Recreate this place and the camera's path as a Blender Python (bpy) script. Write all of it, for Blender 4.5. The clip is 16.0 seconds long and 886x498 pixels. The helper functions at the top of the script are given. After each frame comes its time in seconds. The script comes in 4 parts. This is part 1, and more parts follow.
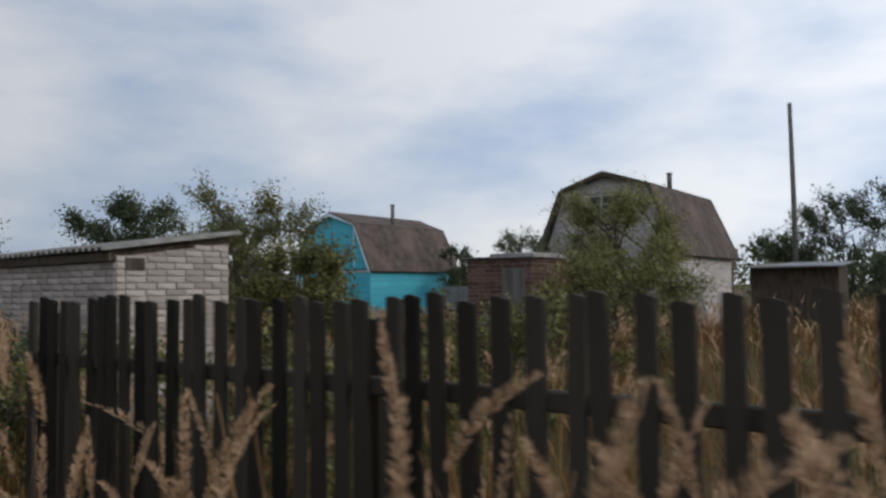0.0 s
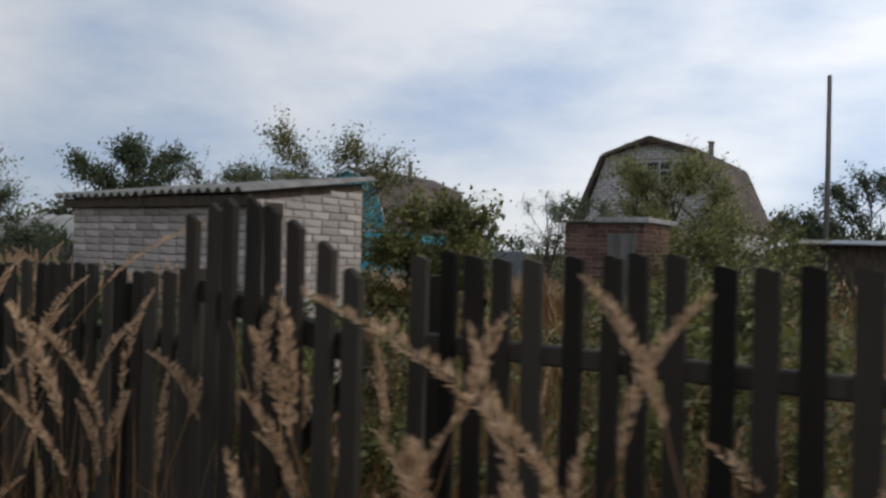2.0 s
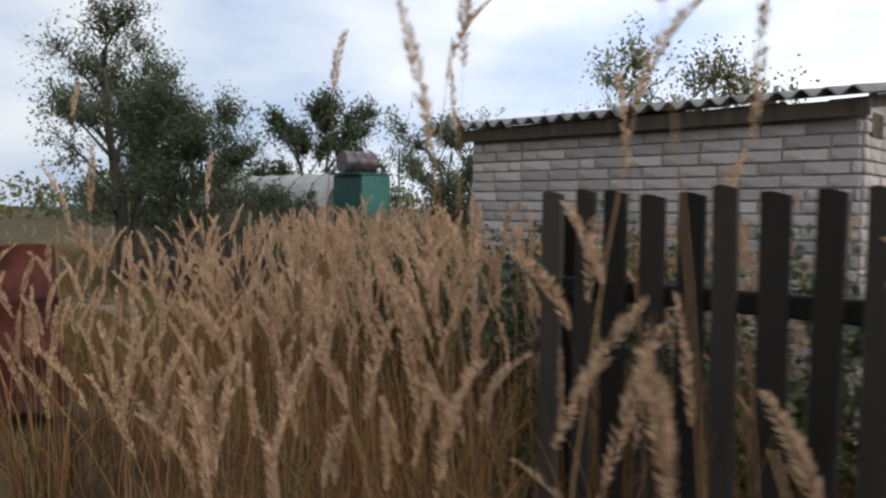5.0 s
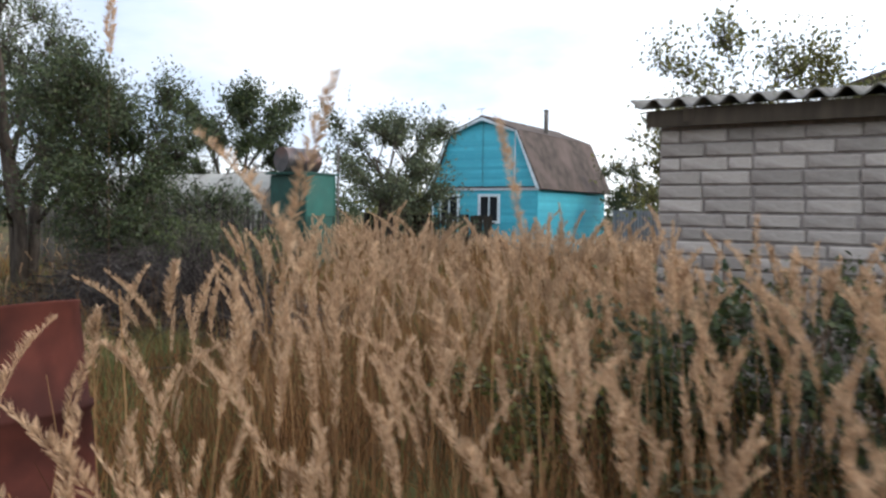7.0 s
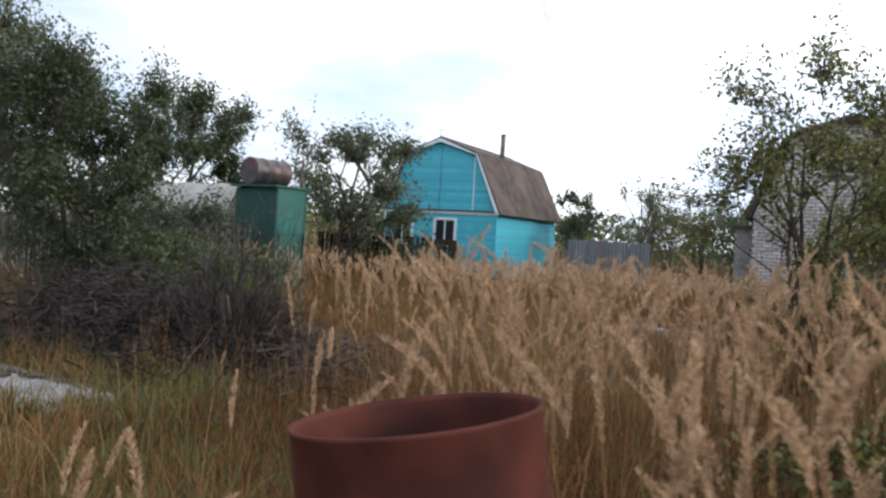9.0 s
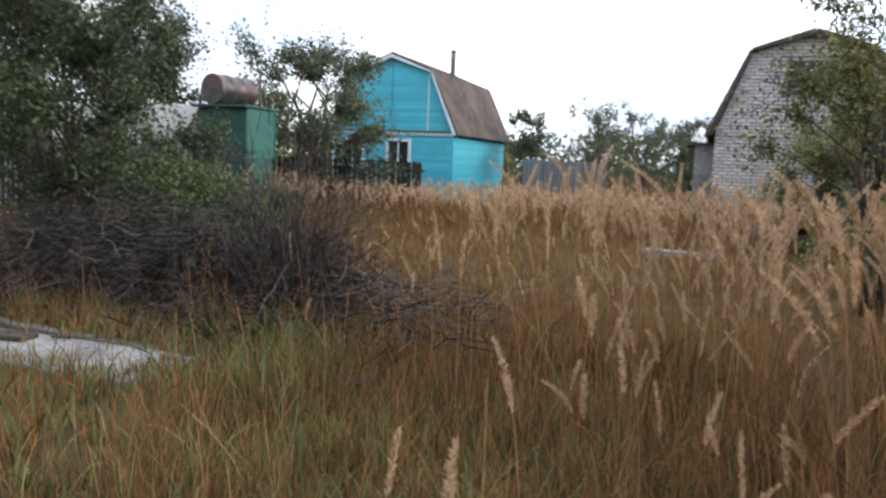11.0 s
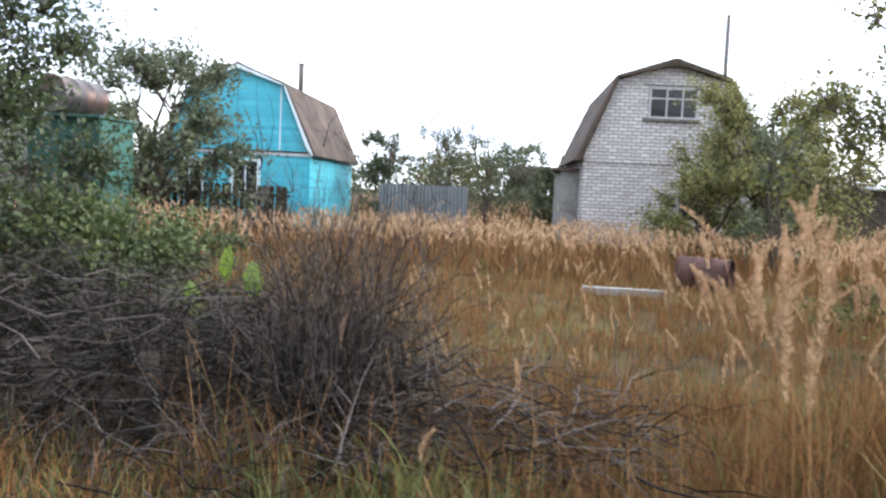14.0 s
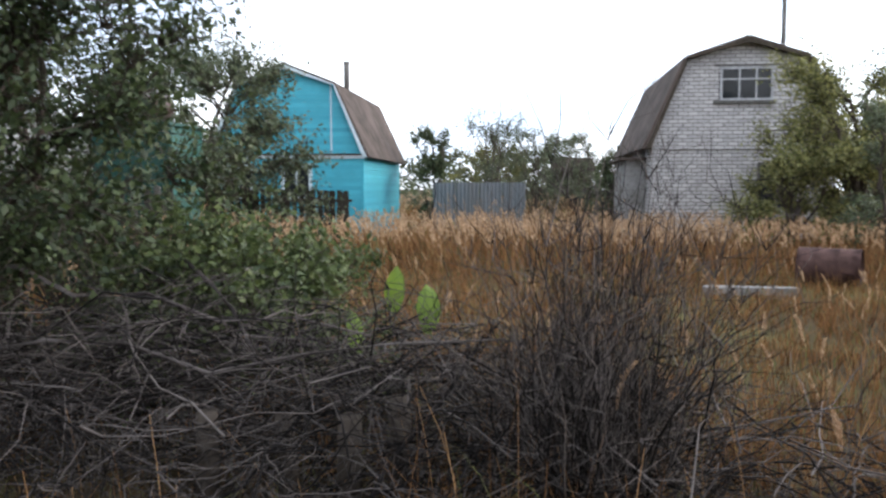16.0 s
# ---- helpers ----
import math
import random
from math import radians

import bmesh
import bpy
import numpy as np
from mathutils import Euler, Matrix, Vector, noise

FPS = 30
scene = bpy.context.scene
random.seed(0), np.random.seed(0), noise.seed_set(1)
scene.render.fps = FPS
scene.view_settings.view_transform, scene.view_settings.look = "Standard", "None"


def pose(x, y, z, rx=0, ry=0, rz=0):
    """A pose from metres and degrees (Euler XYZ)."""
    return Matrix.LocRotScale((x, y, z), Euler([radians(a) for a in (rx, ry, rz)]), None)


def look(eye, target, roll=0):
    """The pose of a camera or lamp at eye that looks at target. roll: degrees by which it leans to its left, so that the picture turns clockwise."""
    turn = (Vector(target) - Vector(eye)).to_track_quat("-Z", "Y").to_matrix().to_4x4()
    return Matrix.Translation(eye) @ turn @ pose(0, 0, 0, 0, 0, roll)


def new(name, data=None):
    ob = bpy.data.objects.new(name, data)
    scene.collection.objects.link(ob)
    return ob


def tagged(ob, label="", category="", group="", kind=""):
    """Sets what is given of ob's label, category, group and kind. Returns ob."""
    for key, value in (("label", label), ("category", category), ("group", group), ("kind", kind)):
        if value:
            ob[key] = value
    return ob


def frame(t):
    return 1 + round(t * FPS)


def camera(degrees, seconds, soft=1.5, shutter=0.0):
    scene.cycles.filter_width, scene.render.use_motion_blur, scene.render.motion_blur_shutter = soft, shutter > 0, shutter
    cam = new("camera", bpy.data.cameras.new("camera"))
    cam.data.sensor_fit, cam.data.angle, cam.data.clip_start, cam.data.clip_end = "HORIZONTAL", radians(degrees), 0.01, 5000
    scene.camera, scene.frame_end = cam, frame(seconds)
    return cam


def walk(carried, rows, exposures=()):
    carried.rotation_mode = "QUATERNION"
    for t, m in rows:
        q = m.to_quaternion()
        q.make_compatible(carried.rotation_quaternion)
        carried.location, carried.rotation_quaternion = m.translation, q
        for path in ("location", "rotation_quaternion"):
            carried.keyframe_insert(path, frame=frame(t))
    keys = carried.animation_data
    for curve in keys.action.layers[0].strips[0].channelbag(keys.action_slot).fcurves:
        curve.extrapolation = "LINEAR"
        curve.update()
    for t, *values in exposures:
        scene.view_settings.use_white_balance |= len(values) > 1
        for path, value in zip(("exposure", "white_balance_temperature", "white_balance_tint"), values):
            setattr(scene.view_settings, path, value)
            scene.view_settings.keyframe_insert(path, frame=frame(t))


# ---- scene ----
cam = camera(60.9, 16.0, soft=2.5, shutter=0.4)
PATH = [
    (0, (16.987, -4.499, 1.638), (15.819, -2.879, 1.738), -0.8),
    (0.5, (16.353, -4.543, 1.596), (15.185, -2.93, 1.775), 2.1),
    (1, (15.743, -4.506, 1.601), (14.68, -2.822, 1.78), 1.3),
    (1.5, (15.087, -4.548, 1.619), (13.98, -2.889, 1.76), 2.4),
    (2, (14.477, -4.629, 1.617), (13.376, -2.958, 1.619), 1.6),
    (2.5, (13.922, -4.68, 1.644), (12.704, -3.095, 1.583), 1.7),
    (3, (13.253, -4.725, 1.606), (12.007, -3.162, 1.538), 2.5),
    (3.5, (12.52, -4.633, 1.549), (11.235, -3.104, 1.434), 0.7),
    (4, (11.842, -4.613, 1.506), (10.502, -3.13, 1.456), 2.3),
    (4.5, (11.196, -4.649, 1.436), (9.829, -3.191, 1.346), 1.1),
    (7, (7.988, -4.167, 1.487), (6.881, -2.504, 1.389), 0.8),
    (7.5, (7.447, -4.099, 1.49), (6.393, -2.4, 1.474), 3.0),
    (8, (7.006, -4.053, 1.485), (5.987, -2.332, 1.506), 1.9),
    (8.5, (6.613, -4.097, 1.482), (5.601, -2.372, 1.481), 2.3),
    (9, (6.241, -4.122, 1.472), (5.335, -2.339, 1.44), 3.3),
    (9.5, (5.872, -4.113, 1.466), (4.98, -2.325, 1.393), 3.3),
    (10, (5.466, -4.083, 1.452), (4.58, -2.294, 1.331), 2.2),
    (12.5, (3.2, -3.489, 1.391), (2.95, -1.527, 1.091), 3.2),
    (13, (2.863, -3.148, 1.391), (2.647, -1.174, 1.149), 1.8),
    (13.5, (2.504, -2.856, 1.423), (2.317, -0.874, 1.234), 1.8),
    (14, (2.164, -2.614, 1.463), (2.007, -0.626, 1.311), 2.7),
    (14.5, (1.835, -2.314, 1.489), (1.626, -0.331, 1.344), 1.7),
    (15, (1.552, -2.036, 1.484), (1.404, -0.045, 1.357), -0.3),
    (15.5, (1.254, -1.881, 1.472), (0.934, 0.09, 1.357), 0.1),
    (16, (0.982, -1.698, 1.461), (0.764, 0.284, 1.3), 0.1),
]
walk(cam, [(t, look(eye, target, roll)) for t, eye, target, roll in PATH],
     exposures=[(0.0, -0.78), (1.5, -0.76), (3.0, -0.66), (4.5, -0.36), (7.0, 0.2), (9.0, 0.12), (10.0, 0.15), (12.5, 0.98), (14.0, 1.08), (15.0, 0.8), (16.0, 0.52)])

# ---------------------------------------------------------------- light
SUN_EL, SUN_AZ = radians(24), radians(78)          # azimuth from +y towards +x
world = bpy.data.worlds.new("sky")
scene.world = world
world.use_nodes = True
wn, wl = world.node_tree.nodes, world.node_tree.links
wn.clear()
w_out = wn.new("ShaderNodeOutputWorld")
w_bg = wn.new("ShaderNodeBackground")
w_sky = wn.new("ShaderNodeTexSky")
w_sky.sky_type, w_sky.sun_disc = "NISHITA", False
w_sky.sun_elevation, w_sky.sun_rotation = SUN_EL, SUN_AZ
w_co = wn.new("ShaderNodeTexCoord")
w_map = wn.new("ShaderNodeMapping")
w_map.inputs["Scale"].default_value = (1.0, 1.0, 2.6)
w_noise = wn.new("ShaderNodeTexNoise")
w_noise.inputs["Scale"].default_value, w_noise.inputs["Detail"].default_value = 2.6, 6.0
w_noise.inputs["Roughness"].default_value = 0.52
w_ramp = wn.new("ShaderNodeValToRGB")
w_ramp.color_ramp.elements[0].position, w_ramp.color_ramp.elements[0].color = 0.36, (0.52, 0.63, 0.83, 1)
w_ramp.color_ramp.elements[1].position, w_ramp.color_ramp.elements[1].color = 0.60, (0.92, 0.95, 1.0, 1)
w_dim = wn.new("ShaderNodeVectorMath")
w_dim.operation = "SCALE"
w_dim.inputs["Scale"].default_value = 0.10
w_mix = wn.new("ShaderNodeMix")
w_mix.data_type = "RGBA"
w_mix.inputs["Factor"].default_value = 0.86
wl.new(w_co.outputs["Generated"], w_map.inputs["Vector"])
wl.new(w_map.outputs["Vector"], w_noise.inputs["Vector"])
wl.new(w_noise.outputs["Fac"], w_ramp.inputs["Fac"])
wl.new(w_sky.outputs["Color"], w_dim.inputs[0])
wl.new(w_dim.outputs["Vector"], w_mix.inputs["A"])
wl.new(w_ramp.outputs["Color"], w_mix.inputs["B"])
wl.new(w_mix.outputs["Result"], w_bg.inputs["Color"])
w_dot = wn.new("ShaderNodeVectorMath")
w_dot.operation = "DOT_PRODUCT"
w_dot.inputs[1].default_value = (math.sin(SUN_AZ) * 0.9, math.cos(SUN_AZ) * 0.9, 0.25)
w_glow = wn.new("ShaderNodeMapRange")
w_glow.inputs["From Min"].default_value, w_glow.inputs["From Max"].default_value = -0.7, 0.9
w_glow.inputs["To Min"].default_value, w_glow.inputs["To Max"].default_value = 1.15, 2.5
wl.new(w_co.outputs["Generated"], w_dot.inputs[0])
wl.new(w_dot.outputs["Value"], w_glow.inputs["Value"])
wl.new(w_glow.outputs["Result"], w_bg.inputs["Strength"])
wl.new(w_bg.outputs["Background"], w_out.inputs["Surface"])

sun_data = bpy.data.lights.new("sun", "SUN")
sun_data.energy, sun_data.angle, sun_data.color = 1.5, radians(12), (1.0, 0.86, 0.70)
sun = new("sun", sun_data)
s_dir = Vector((math.cos(SUN_EL) * math.sin(SUN_AZ), math.cos(SUN_EL) * math.cos(SUN_AZ), math.sin(SUN_EL)))
sun.matrix_world = look(s_dir * 60, (0, 0, 0))


# ---------------------------------------------------------------- materials
def material(name, dark, light, scale=8.0, rough=0.8, metal=0.0, bump=0.3, per="none", stretch=(1, 1, 1), stain=None, stain_scale=1.2, back=0.0):
    """Two-scale noise material. per: 'island' or 'object' adds a random shade to each piece."""
    m = bpy.data.materials.new(name)
    m.use_nodes = True
    n, l = m.node_tree.nodes, m.node_tree.links
    b = n["Principled BSDF"]
    b.inputs["Roughness"].default_value, b.inputs["Metallic"].default_value = rough, metal
    if rough >= 0.7:
        b.inputs["Specular IOR Level"].default_value = 0.12
    co = n.new("ShaderNodeTexCoord")
    mp = n.new("ShaderNodeMapping")
    mp.inputs["Scale"].default_value = stretch
    l.new(co.outputs["Object"], mp.inputs["Vector"])
    fine = n.new("ShaderNodeTexNoise")
    fine.inputs["Scale"].default_value, fine.inputs["Detail"].default_value = scale, 5.0
    l.new(mp.outputs["Vector"], fine.inputs["Vector"])
    fac = fine.outputs["Fac"]
    if per != "none":
        src = n.new("ShaderNodeNewGeometry").outputs["Random Per Island"] if per == "island" else n.new("ShaderNodeObjectInfo").outputs["Random"]
        mx = n.new("ShaderNodeMix")
        mx.inputs["Factor"].default_value = 0.6
        l.new(fac, mx.inputs["A"])
        l.new(src, mx.inputs["B"])
        fac = mx.outputs["Result"]
    ramp = n.new("ShaderNodeValToRGB")
    ramp.color_ramp.elements[0].position, ramp.color_ramp.elements[0].color = 0.25, (*dark, 1)
    ramp.color_ramp.elements[1].position, ramp.color_ramp.elements[1].color = 0.75, (*light, 1)
    l.new(fac, ramp.inputs["Fac"])
    col = ramp.outputs["Color"]
    if stain:
        big = n.new("ShaderNodeTexNoise")
        big.inputs["Scale"].default_value, big.inputs["Detail"].default_value = stain_scale, 4.0
        l.new(co.outputs["Object"], big.inputs["Vector"])
        sr = n.new("ShaderNodeValToRGB")
        sr.color_ramp.elements[0].position, sr.color_ramp.elements[0].color = 0.48, (0, 0, 0, 1)
        sr.color_ramp.elements[1].position, sr.color_ramp.elements[1].color = 0.68, (1, 1, 1, 1)
        l.new(big.outputs["Fac"], sr.inputs["Fac"])
        sm = n.new("ShaderNodeMix")
        sm.data_type = "RGBA"
        l.new(sr.outputs["Color"], sm.inputs["Factor"])
        l.new(col, sm.inputs["A"])
        sm.inputs["B"].default_value = (*stain, 1)
        col = sm.outputs["Result"]
    l.new(col, b.inputs["Base Color"])
    if bump:
        bp = n.new("ShaderNodeBump")
        bp.inputs["Strength"].default_value, bp.inputs["Distance"].default_value = bump, 0.01
        l.new(fine.outputs["Fac"], bp.inputs["Height"])
        l.new(bp.outputs["Normal"], b.inputs["Normal"])
    if back:
        tr = n.new("ShaderNodeBsdfTranslucent")
        l.new(col, tr.inputs["Color"])
        ms = n.new("ShaderNodeMixShader")
        ms.inputs["Fac"].default_value = back
        l.new(b.outputs["BSDF"], ms.inputs[1])
        l.new(tr.outputs["BSDF"], ms.inputs[2])
        l.new(ms.outputs["Shader"], n["Material Output"].inputs["Surface"])
    return m


M_GROUND = material("soil", (0.03, 0.022, 0.012), (0.10, 0.068, 0.032), 3.0, 0.95, bump=0.8, stain=(0.09, 0.085, 0.03), stain_scale=0.5)
M_STALK = material("straw_stalk", (0.13, 0.068, 0.031), (0.39, 0.228, 0.110), 3, 0.7, bump=0, per="island", back=0.25)
M_HEAD = material("straw_plume", (0.34, 0.215, 0.125), (0.66, 0.465, 0.30), 4, 0.8, bump=0, per="island", back=0.35)
M_BLADE = material("dry_blade", (0.062, 0.030, 0.012), (0.32, 0.162, 0.066), 3, 0.7, bump=0, per="island", back=0.3)
M_GREENBLADE = material("green_blade", (0.06, 0.075, 0.02), (0.20, 0.21, 0.07), 3, 0.65, bump=0, per="island", back=0.3)
M_FENCE = material("weathered_picket", (0.010, 0.0088, 0.0072), (0.044, 0.038, 0.030), 14, 0.85, bump=0.6, per="object", stretch=(1, 1, 0.12))
M_FENCE_GREY = material("grey_picket", (0.05, 0.047, 0.042), (0.14, 0.13, 0.115), 14, 0.85, bump=0.5, per="object", stretch=(1, 1, 0.12))
M_BRICK = material("white_silicate_brick", (0.265, 0.238, 0.214), (0.42, 0.378, 0.34), 26, 0.92, bump=0.8, per="object", stain=(0.17, 0.14, 0.128), stain_scale=6.0)
M_MORTAR = material("dark_mortar", (0.15, 0.13, 0.12), (0.30, 0.265, 0.245), 30, 0.95, bump=0.5)
M_SLATE = material("grey_corrugated_sheet", (0.13, 0.125, 0.115), (0.27, 0.26, 0.245), 6, 0.9, bump=0.3, stain=(0.10, 0.10, 0.075), stain_scale=2)
M_WOOD = material("dark_weathered_wood", (0.028, 0.023, 0.018), (0.10, 0.08, 0.06), 10, 0.85, bump=0.5, stretch=(1, 1, 0.2))
M_BLUE = material("turquoise_paint", (0.035, 0.33, 0.44), (0.06, 0.45, 0.56), 5, 0.55, bump=0.12, per="object", stain=(0.045, 0.36, 0.46), stain_scale=1.5)
M_TRIM = material("pale_blue_white_trim", (0.50, 0.62, 0.68), (0.66, 0.75, 0.78), 8, 0.6, bump=0.1)
M_ROOF = material("brown_grey_roofing", (0.045, 0.037, 0.033), (0.115, 0.092, 0.08), 3, 0.9, bump=0.4, stain=(0.13, 0.10, 0.088), stain_scale=0.8)
M_GLASS = material("dark_window_glass", (0.012, 0.014, 0.017), (0.025, 0.028, 0.032), 2, 0.08, bump=0)
M_GLASS.node_tree.nodes["Principled BSDF"].inputs["Specular IOR Level"].default_value = 0.25
M_WINFRAME = material("weathered_white_frame", (0.30, 0.30, 0.31), (0.46, 0.46, 0.47), 9, 0.8, bump=0.2)
M_CURTAIN = material("white_curtain", (0.5, 0.5, 0.48), (0.68, 0.67, 0.65), 12, 0.9, bump=0.2)
M_GREEN = material("green_painted_sheet", (0.007, 0.08, 0.065), (0.016, 0.115, 0.094), 4, 0.5, bump=0.1, stain=(0.03, 0.10, 0.08))
M_DKGREEN = material("dark_green_board", (0.006, 0.045, 0.035), (0.012, 0.075, 0.058), 5, 0.6, bump=0.1)
M_TANK = material("dark_steel_drum", (0.035, 0.033, 0.035), (0.12, 0.105, 0.105), 5, 0.45, 0.5, bump=0.15, stain=(0.12, 0.06, 0.045))
M_RUST = material("rusty_red_steel", (0.042, 0.014, 0.011), (0.118, 0.035, 0.025), 7, 0.75, 0.15, bump=0.4, stain=(0.035, 0.014, 0.012), stain_scale=4)
M_DULLRUST = material("dull_brown_steel", (0.055, 0.032, 0.028), (0.14, 0.082, 0.072), 7, 0.8, 0.1, bump=0.4, stain=(0.04, 0.022, 0.02), stain_scale=4)
M_FILM = material("white_greenhouse_film", (0.26, 0.25, 0.22), (0.38, 0.37, 0.33), 2, 0.5, bump=0.1, stain=(0.22, 0.21, 0.18), stain_scale=1.2)
M_CONC = material("pale_concrete", (0.19, 0.185, 0.18), (0.33, 0.325, 0.32), 9, 0.9, bump=0.3, stain=(0.16, 0.15, 0.135), stain_scale=2.6)
M_BARK = material("grey_brown_bark", (0.035, 0.028, 0.022), (0.11, 0.09, 0.075), 14, 0.95, bump=0.7, stretch=(1, 1, 0.3))
M_TWIG = material("dead_twig", (0.011, 0.009, 0.0085), (0.165, 0.142, 0.132), 5, 0.9, bump=0, per="island")
for node in M_TWIG.node_tree.nodes:
    if node.type == "VALTORGB":
        node.color_ramp.elements[0].position, node.color_ramp.elements[1].position = 0.42, 0.85
M_LEAF_DARK = material("dark_green_leaf", (0.018, 0.032, 0.012), (0.075, 0.10, 0.035), 2, 0.55, bump=0, per="island", back=0.3)
M_LEAF_GREY = material("grey_green_leaf", (0.035, 0.05, 0.026), (0.13, 0.155, 0.08), 2, 0.55, bump=0, per="island", back=0.3)
M_LEAF_OLIVE = material("olive_yellow_leaf", (0.045, 0.055, 0.012), (0.19, 0.18, 0.05), 2, 0.55, bump=0, per="island", back=0.35)
M_LEAF_LIGHT = material("yellowing_apple_leaf", (0.09, 0.10, 0.03), (0.31, 0.30, 0.11), 2, 0.55, bump=0, per="island", back=0.42)
M_LEAF_FRESH = material("fresh_green_leaf", (0.035, 0.055, 0.018), (0.13, 0.165, 0.055), 2, 0.55, bump=0, per="island", back=0.35)
M_BIGLEAF = material("bright_broad_leaf", (0.12, 0.20, 0.025), (0.24, 0.34, 0.05), 6, 0.5, bump=0.2, back=0.35)
M_REDBRICK = material("brown_red_brick", (0.085, 0.05, 0.038), (0.165, 0.098, 0.075), 18, 0.9, bump=0.5, per="object", stain=(0.10, 0.075, 0.06), stain_scale=2)
M_METAL = material("grey_sheet_metal", (0.12, 0.135, 0.145), (0.21, 0.225, 0.24), 3, 0.5, 0.4, bump=0.1, stain=(0.16, 0.16, 0.16))
M_POLE = material("grey_pole_wood", (0.07, 0.066, 0.06), (0.17, 0.16, 0.15), 12, 0.85, bump=0.4, stretch=(1, 1, 0.1))


def brick_wall_material():
    m = material("white_brickwork", (0.36, 0.34, 0.335), (0.56, 0.53, 0.52), 14, 0.9, bump=0.0)
    n, l = m.node_tree.nodes, m.node_tree.links
    co = n.new("ShaderNodeTexCoord")
    sp = n.new("ShaderNodeSeparateXYZ")
    ad = n.new("ShaderNodeMath")
    cb = n.new("ShaderNodeCombineXYZ")
    l.new(co.outputs["Object"], sp.inputs["Vector"])
    l.new(sp.outputs["X"], ad.inputs[0])
    l.new(sp.outputs["Y"], ad.inputs[1])
    l.new(ad.outputs["Value"], cb.inputs["X"])
    l.new(sp.outputs["Z"], cb.inputs["Y"])
    bt = n.new("ShaderNodeTexBrick")
    bt.inputs["Scale"].default_value = 1.0
    bt.inputs["Brick Width"].default_value, bt.inputs["Row Height"].default_value = 0.26, 0.10
    bt.inputs["Mortar Size"].default_value = 0.012
    bt.inputs["Color1"].default_value, bt.inputs["Color2"].default_value = (0.42, 0.40, 0.395, 1), (0.60, 0.575, 0.565, 1)
    bt.inputs["Mortar"].default_value = (0.19, 0.175, 0.165, 1)
    l.new(cb.outputs["Vector"], bt.inputs["Vector"])
    b = n["Principled BSDF"]
    l.new(bt.outputs["Color"], b.inputs["Base Color"])
    bp = n.new("ShaderNodeBump")
    bp.inputs["Strength"].default_value, bp.inputs["Distance"].default_value = 0.7, -0.02
    l.new(bt.outputs["Fac"], bp.inputs["Height"])
    l.new(bp.outputs["Normal"], b.inputs["Normal"])
    return m


M_BRICKWORK = brick_wall_material()


# ---------------------------------------------------------------- mesh helpers
def mesh_of(name, verts, faces, *mats):
    me = bpy.data.meshes.new(name)
    me.from_pydata([tuple(v) for v in verts], [], [tuple(f) for f in faces])
    for m in mats:
        me.materials.append(m)
    me.update()
    return me


def put(name, me, parent=None, m=None, label=""):
    ob = new(name, me)
    if parent:
        ob.parent = parent
    if m is not None:
        ob.matrix_basis = m
    if label:
        tagged(ob, label)
    return ob


def part(name, bm, mat, parent, label="", m=None, smooth=False):
    me = bpy.data.meshes.new(name)
    if smooth:
        for f in bm.faces:
            f.smooth = True
    bm.to_mesh(me)
    bm.free()
    me.materials.append(mat)
    return put(name, me, parent, m, label)


def empty(name, x, y, z, label, category, group="", kind="", rz=0.0):
    ob = new(name)
    ob.empty_display_size = 0.2
    ob.matrix_basis = pose(x, y, z, 0, 0, rz)
    return tagged(ob, label, category, group, kind)


def box(x0, x1, y0, y1, z0, z1, bevel=0.0, bm=None):
    bm = bm or bmesh.new()
    got = bmesh.ops.create_cube(bm, size=1.0)["verts"]
    for v in got:
        v.co = Vector((x0 + (v.co.x + 0.5) * (x1 - x0), y0 + (v.co.y + 0.5) * (y1 - y0), z0 + (v.co.z + 0.5) * (z1 - z0)))
    if bevel:
        edges = list({e for v in got for e in v.link_edges})
        bmesh.ops.bevel(bm, geom=edges, offset=bevel, segments=1, affect="EDGES")
    return bm


def prism(points, y0, y1, bm=None):
    """A solid with the outline points (x, z) from y0 to y1."""
    bm = bm or bmesh.new()
    a = [bm.verts.new((x, y0, z)) for x, z in points]
    b = [bm.verts.new((x, y1, z)) for x, z in points]
    n = len(points)
    bm.faces.new(a)
    bm.faces.new(b[::-1])
    for i in range(n):
        bm.faces.new((a[i], b[i], b[(i + 1) % n], a[(i + 1) % n]))
    bmesh.ops.recalc_face_normals(bm, faces=bm.faces)
    return bm


def tube(points, radii, sides=6, bm=None):
    """A closed tapered tube along points."""
    bm = bm or bmesh.new()
    rings = []
    for i, p in enumerate(points):
        p = Vector(p)
        d = (Vector(points[min(i + 1, len(points) - 1)]) - Vector(points[max(i - 1, 0)])).normalized()
        u = d.orthogonal().normalized()
        v = d.cross(u)
        rings.append([bm.verts.new(p + radii[i] * (math.cos(a) * u + math.sin(a) * v)) for a in (2 * math.pi * k / sides for k in range(sides))])
    for a, b in zip(rings, rings[1:]):
        # align ring b with ring a to avoid twists
        k0 = min(range(sides), key=lambda k: (b[k].co - a[0].co).length)
        for i in range(sides):
            bm.faces.new((a[i], a[(i + 1) % sides], b[(k0 + i + 1) % sides], b[(k0 + i) % sides]))
    bm.faces.new(rings[0][::-1])
    bm.faces.new(rings[-1])
    return bm


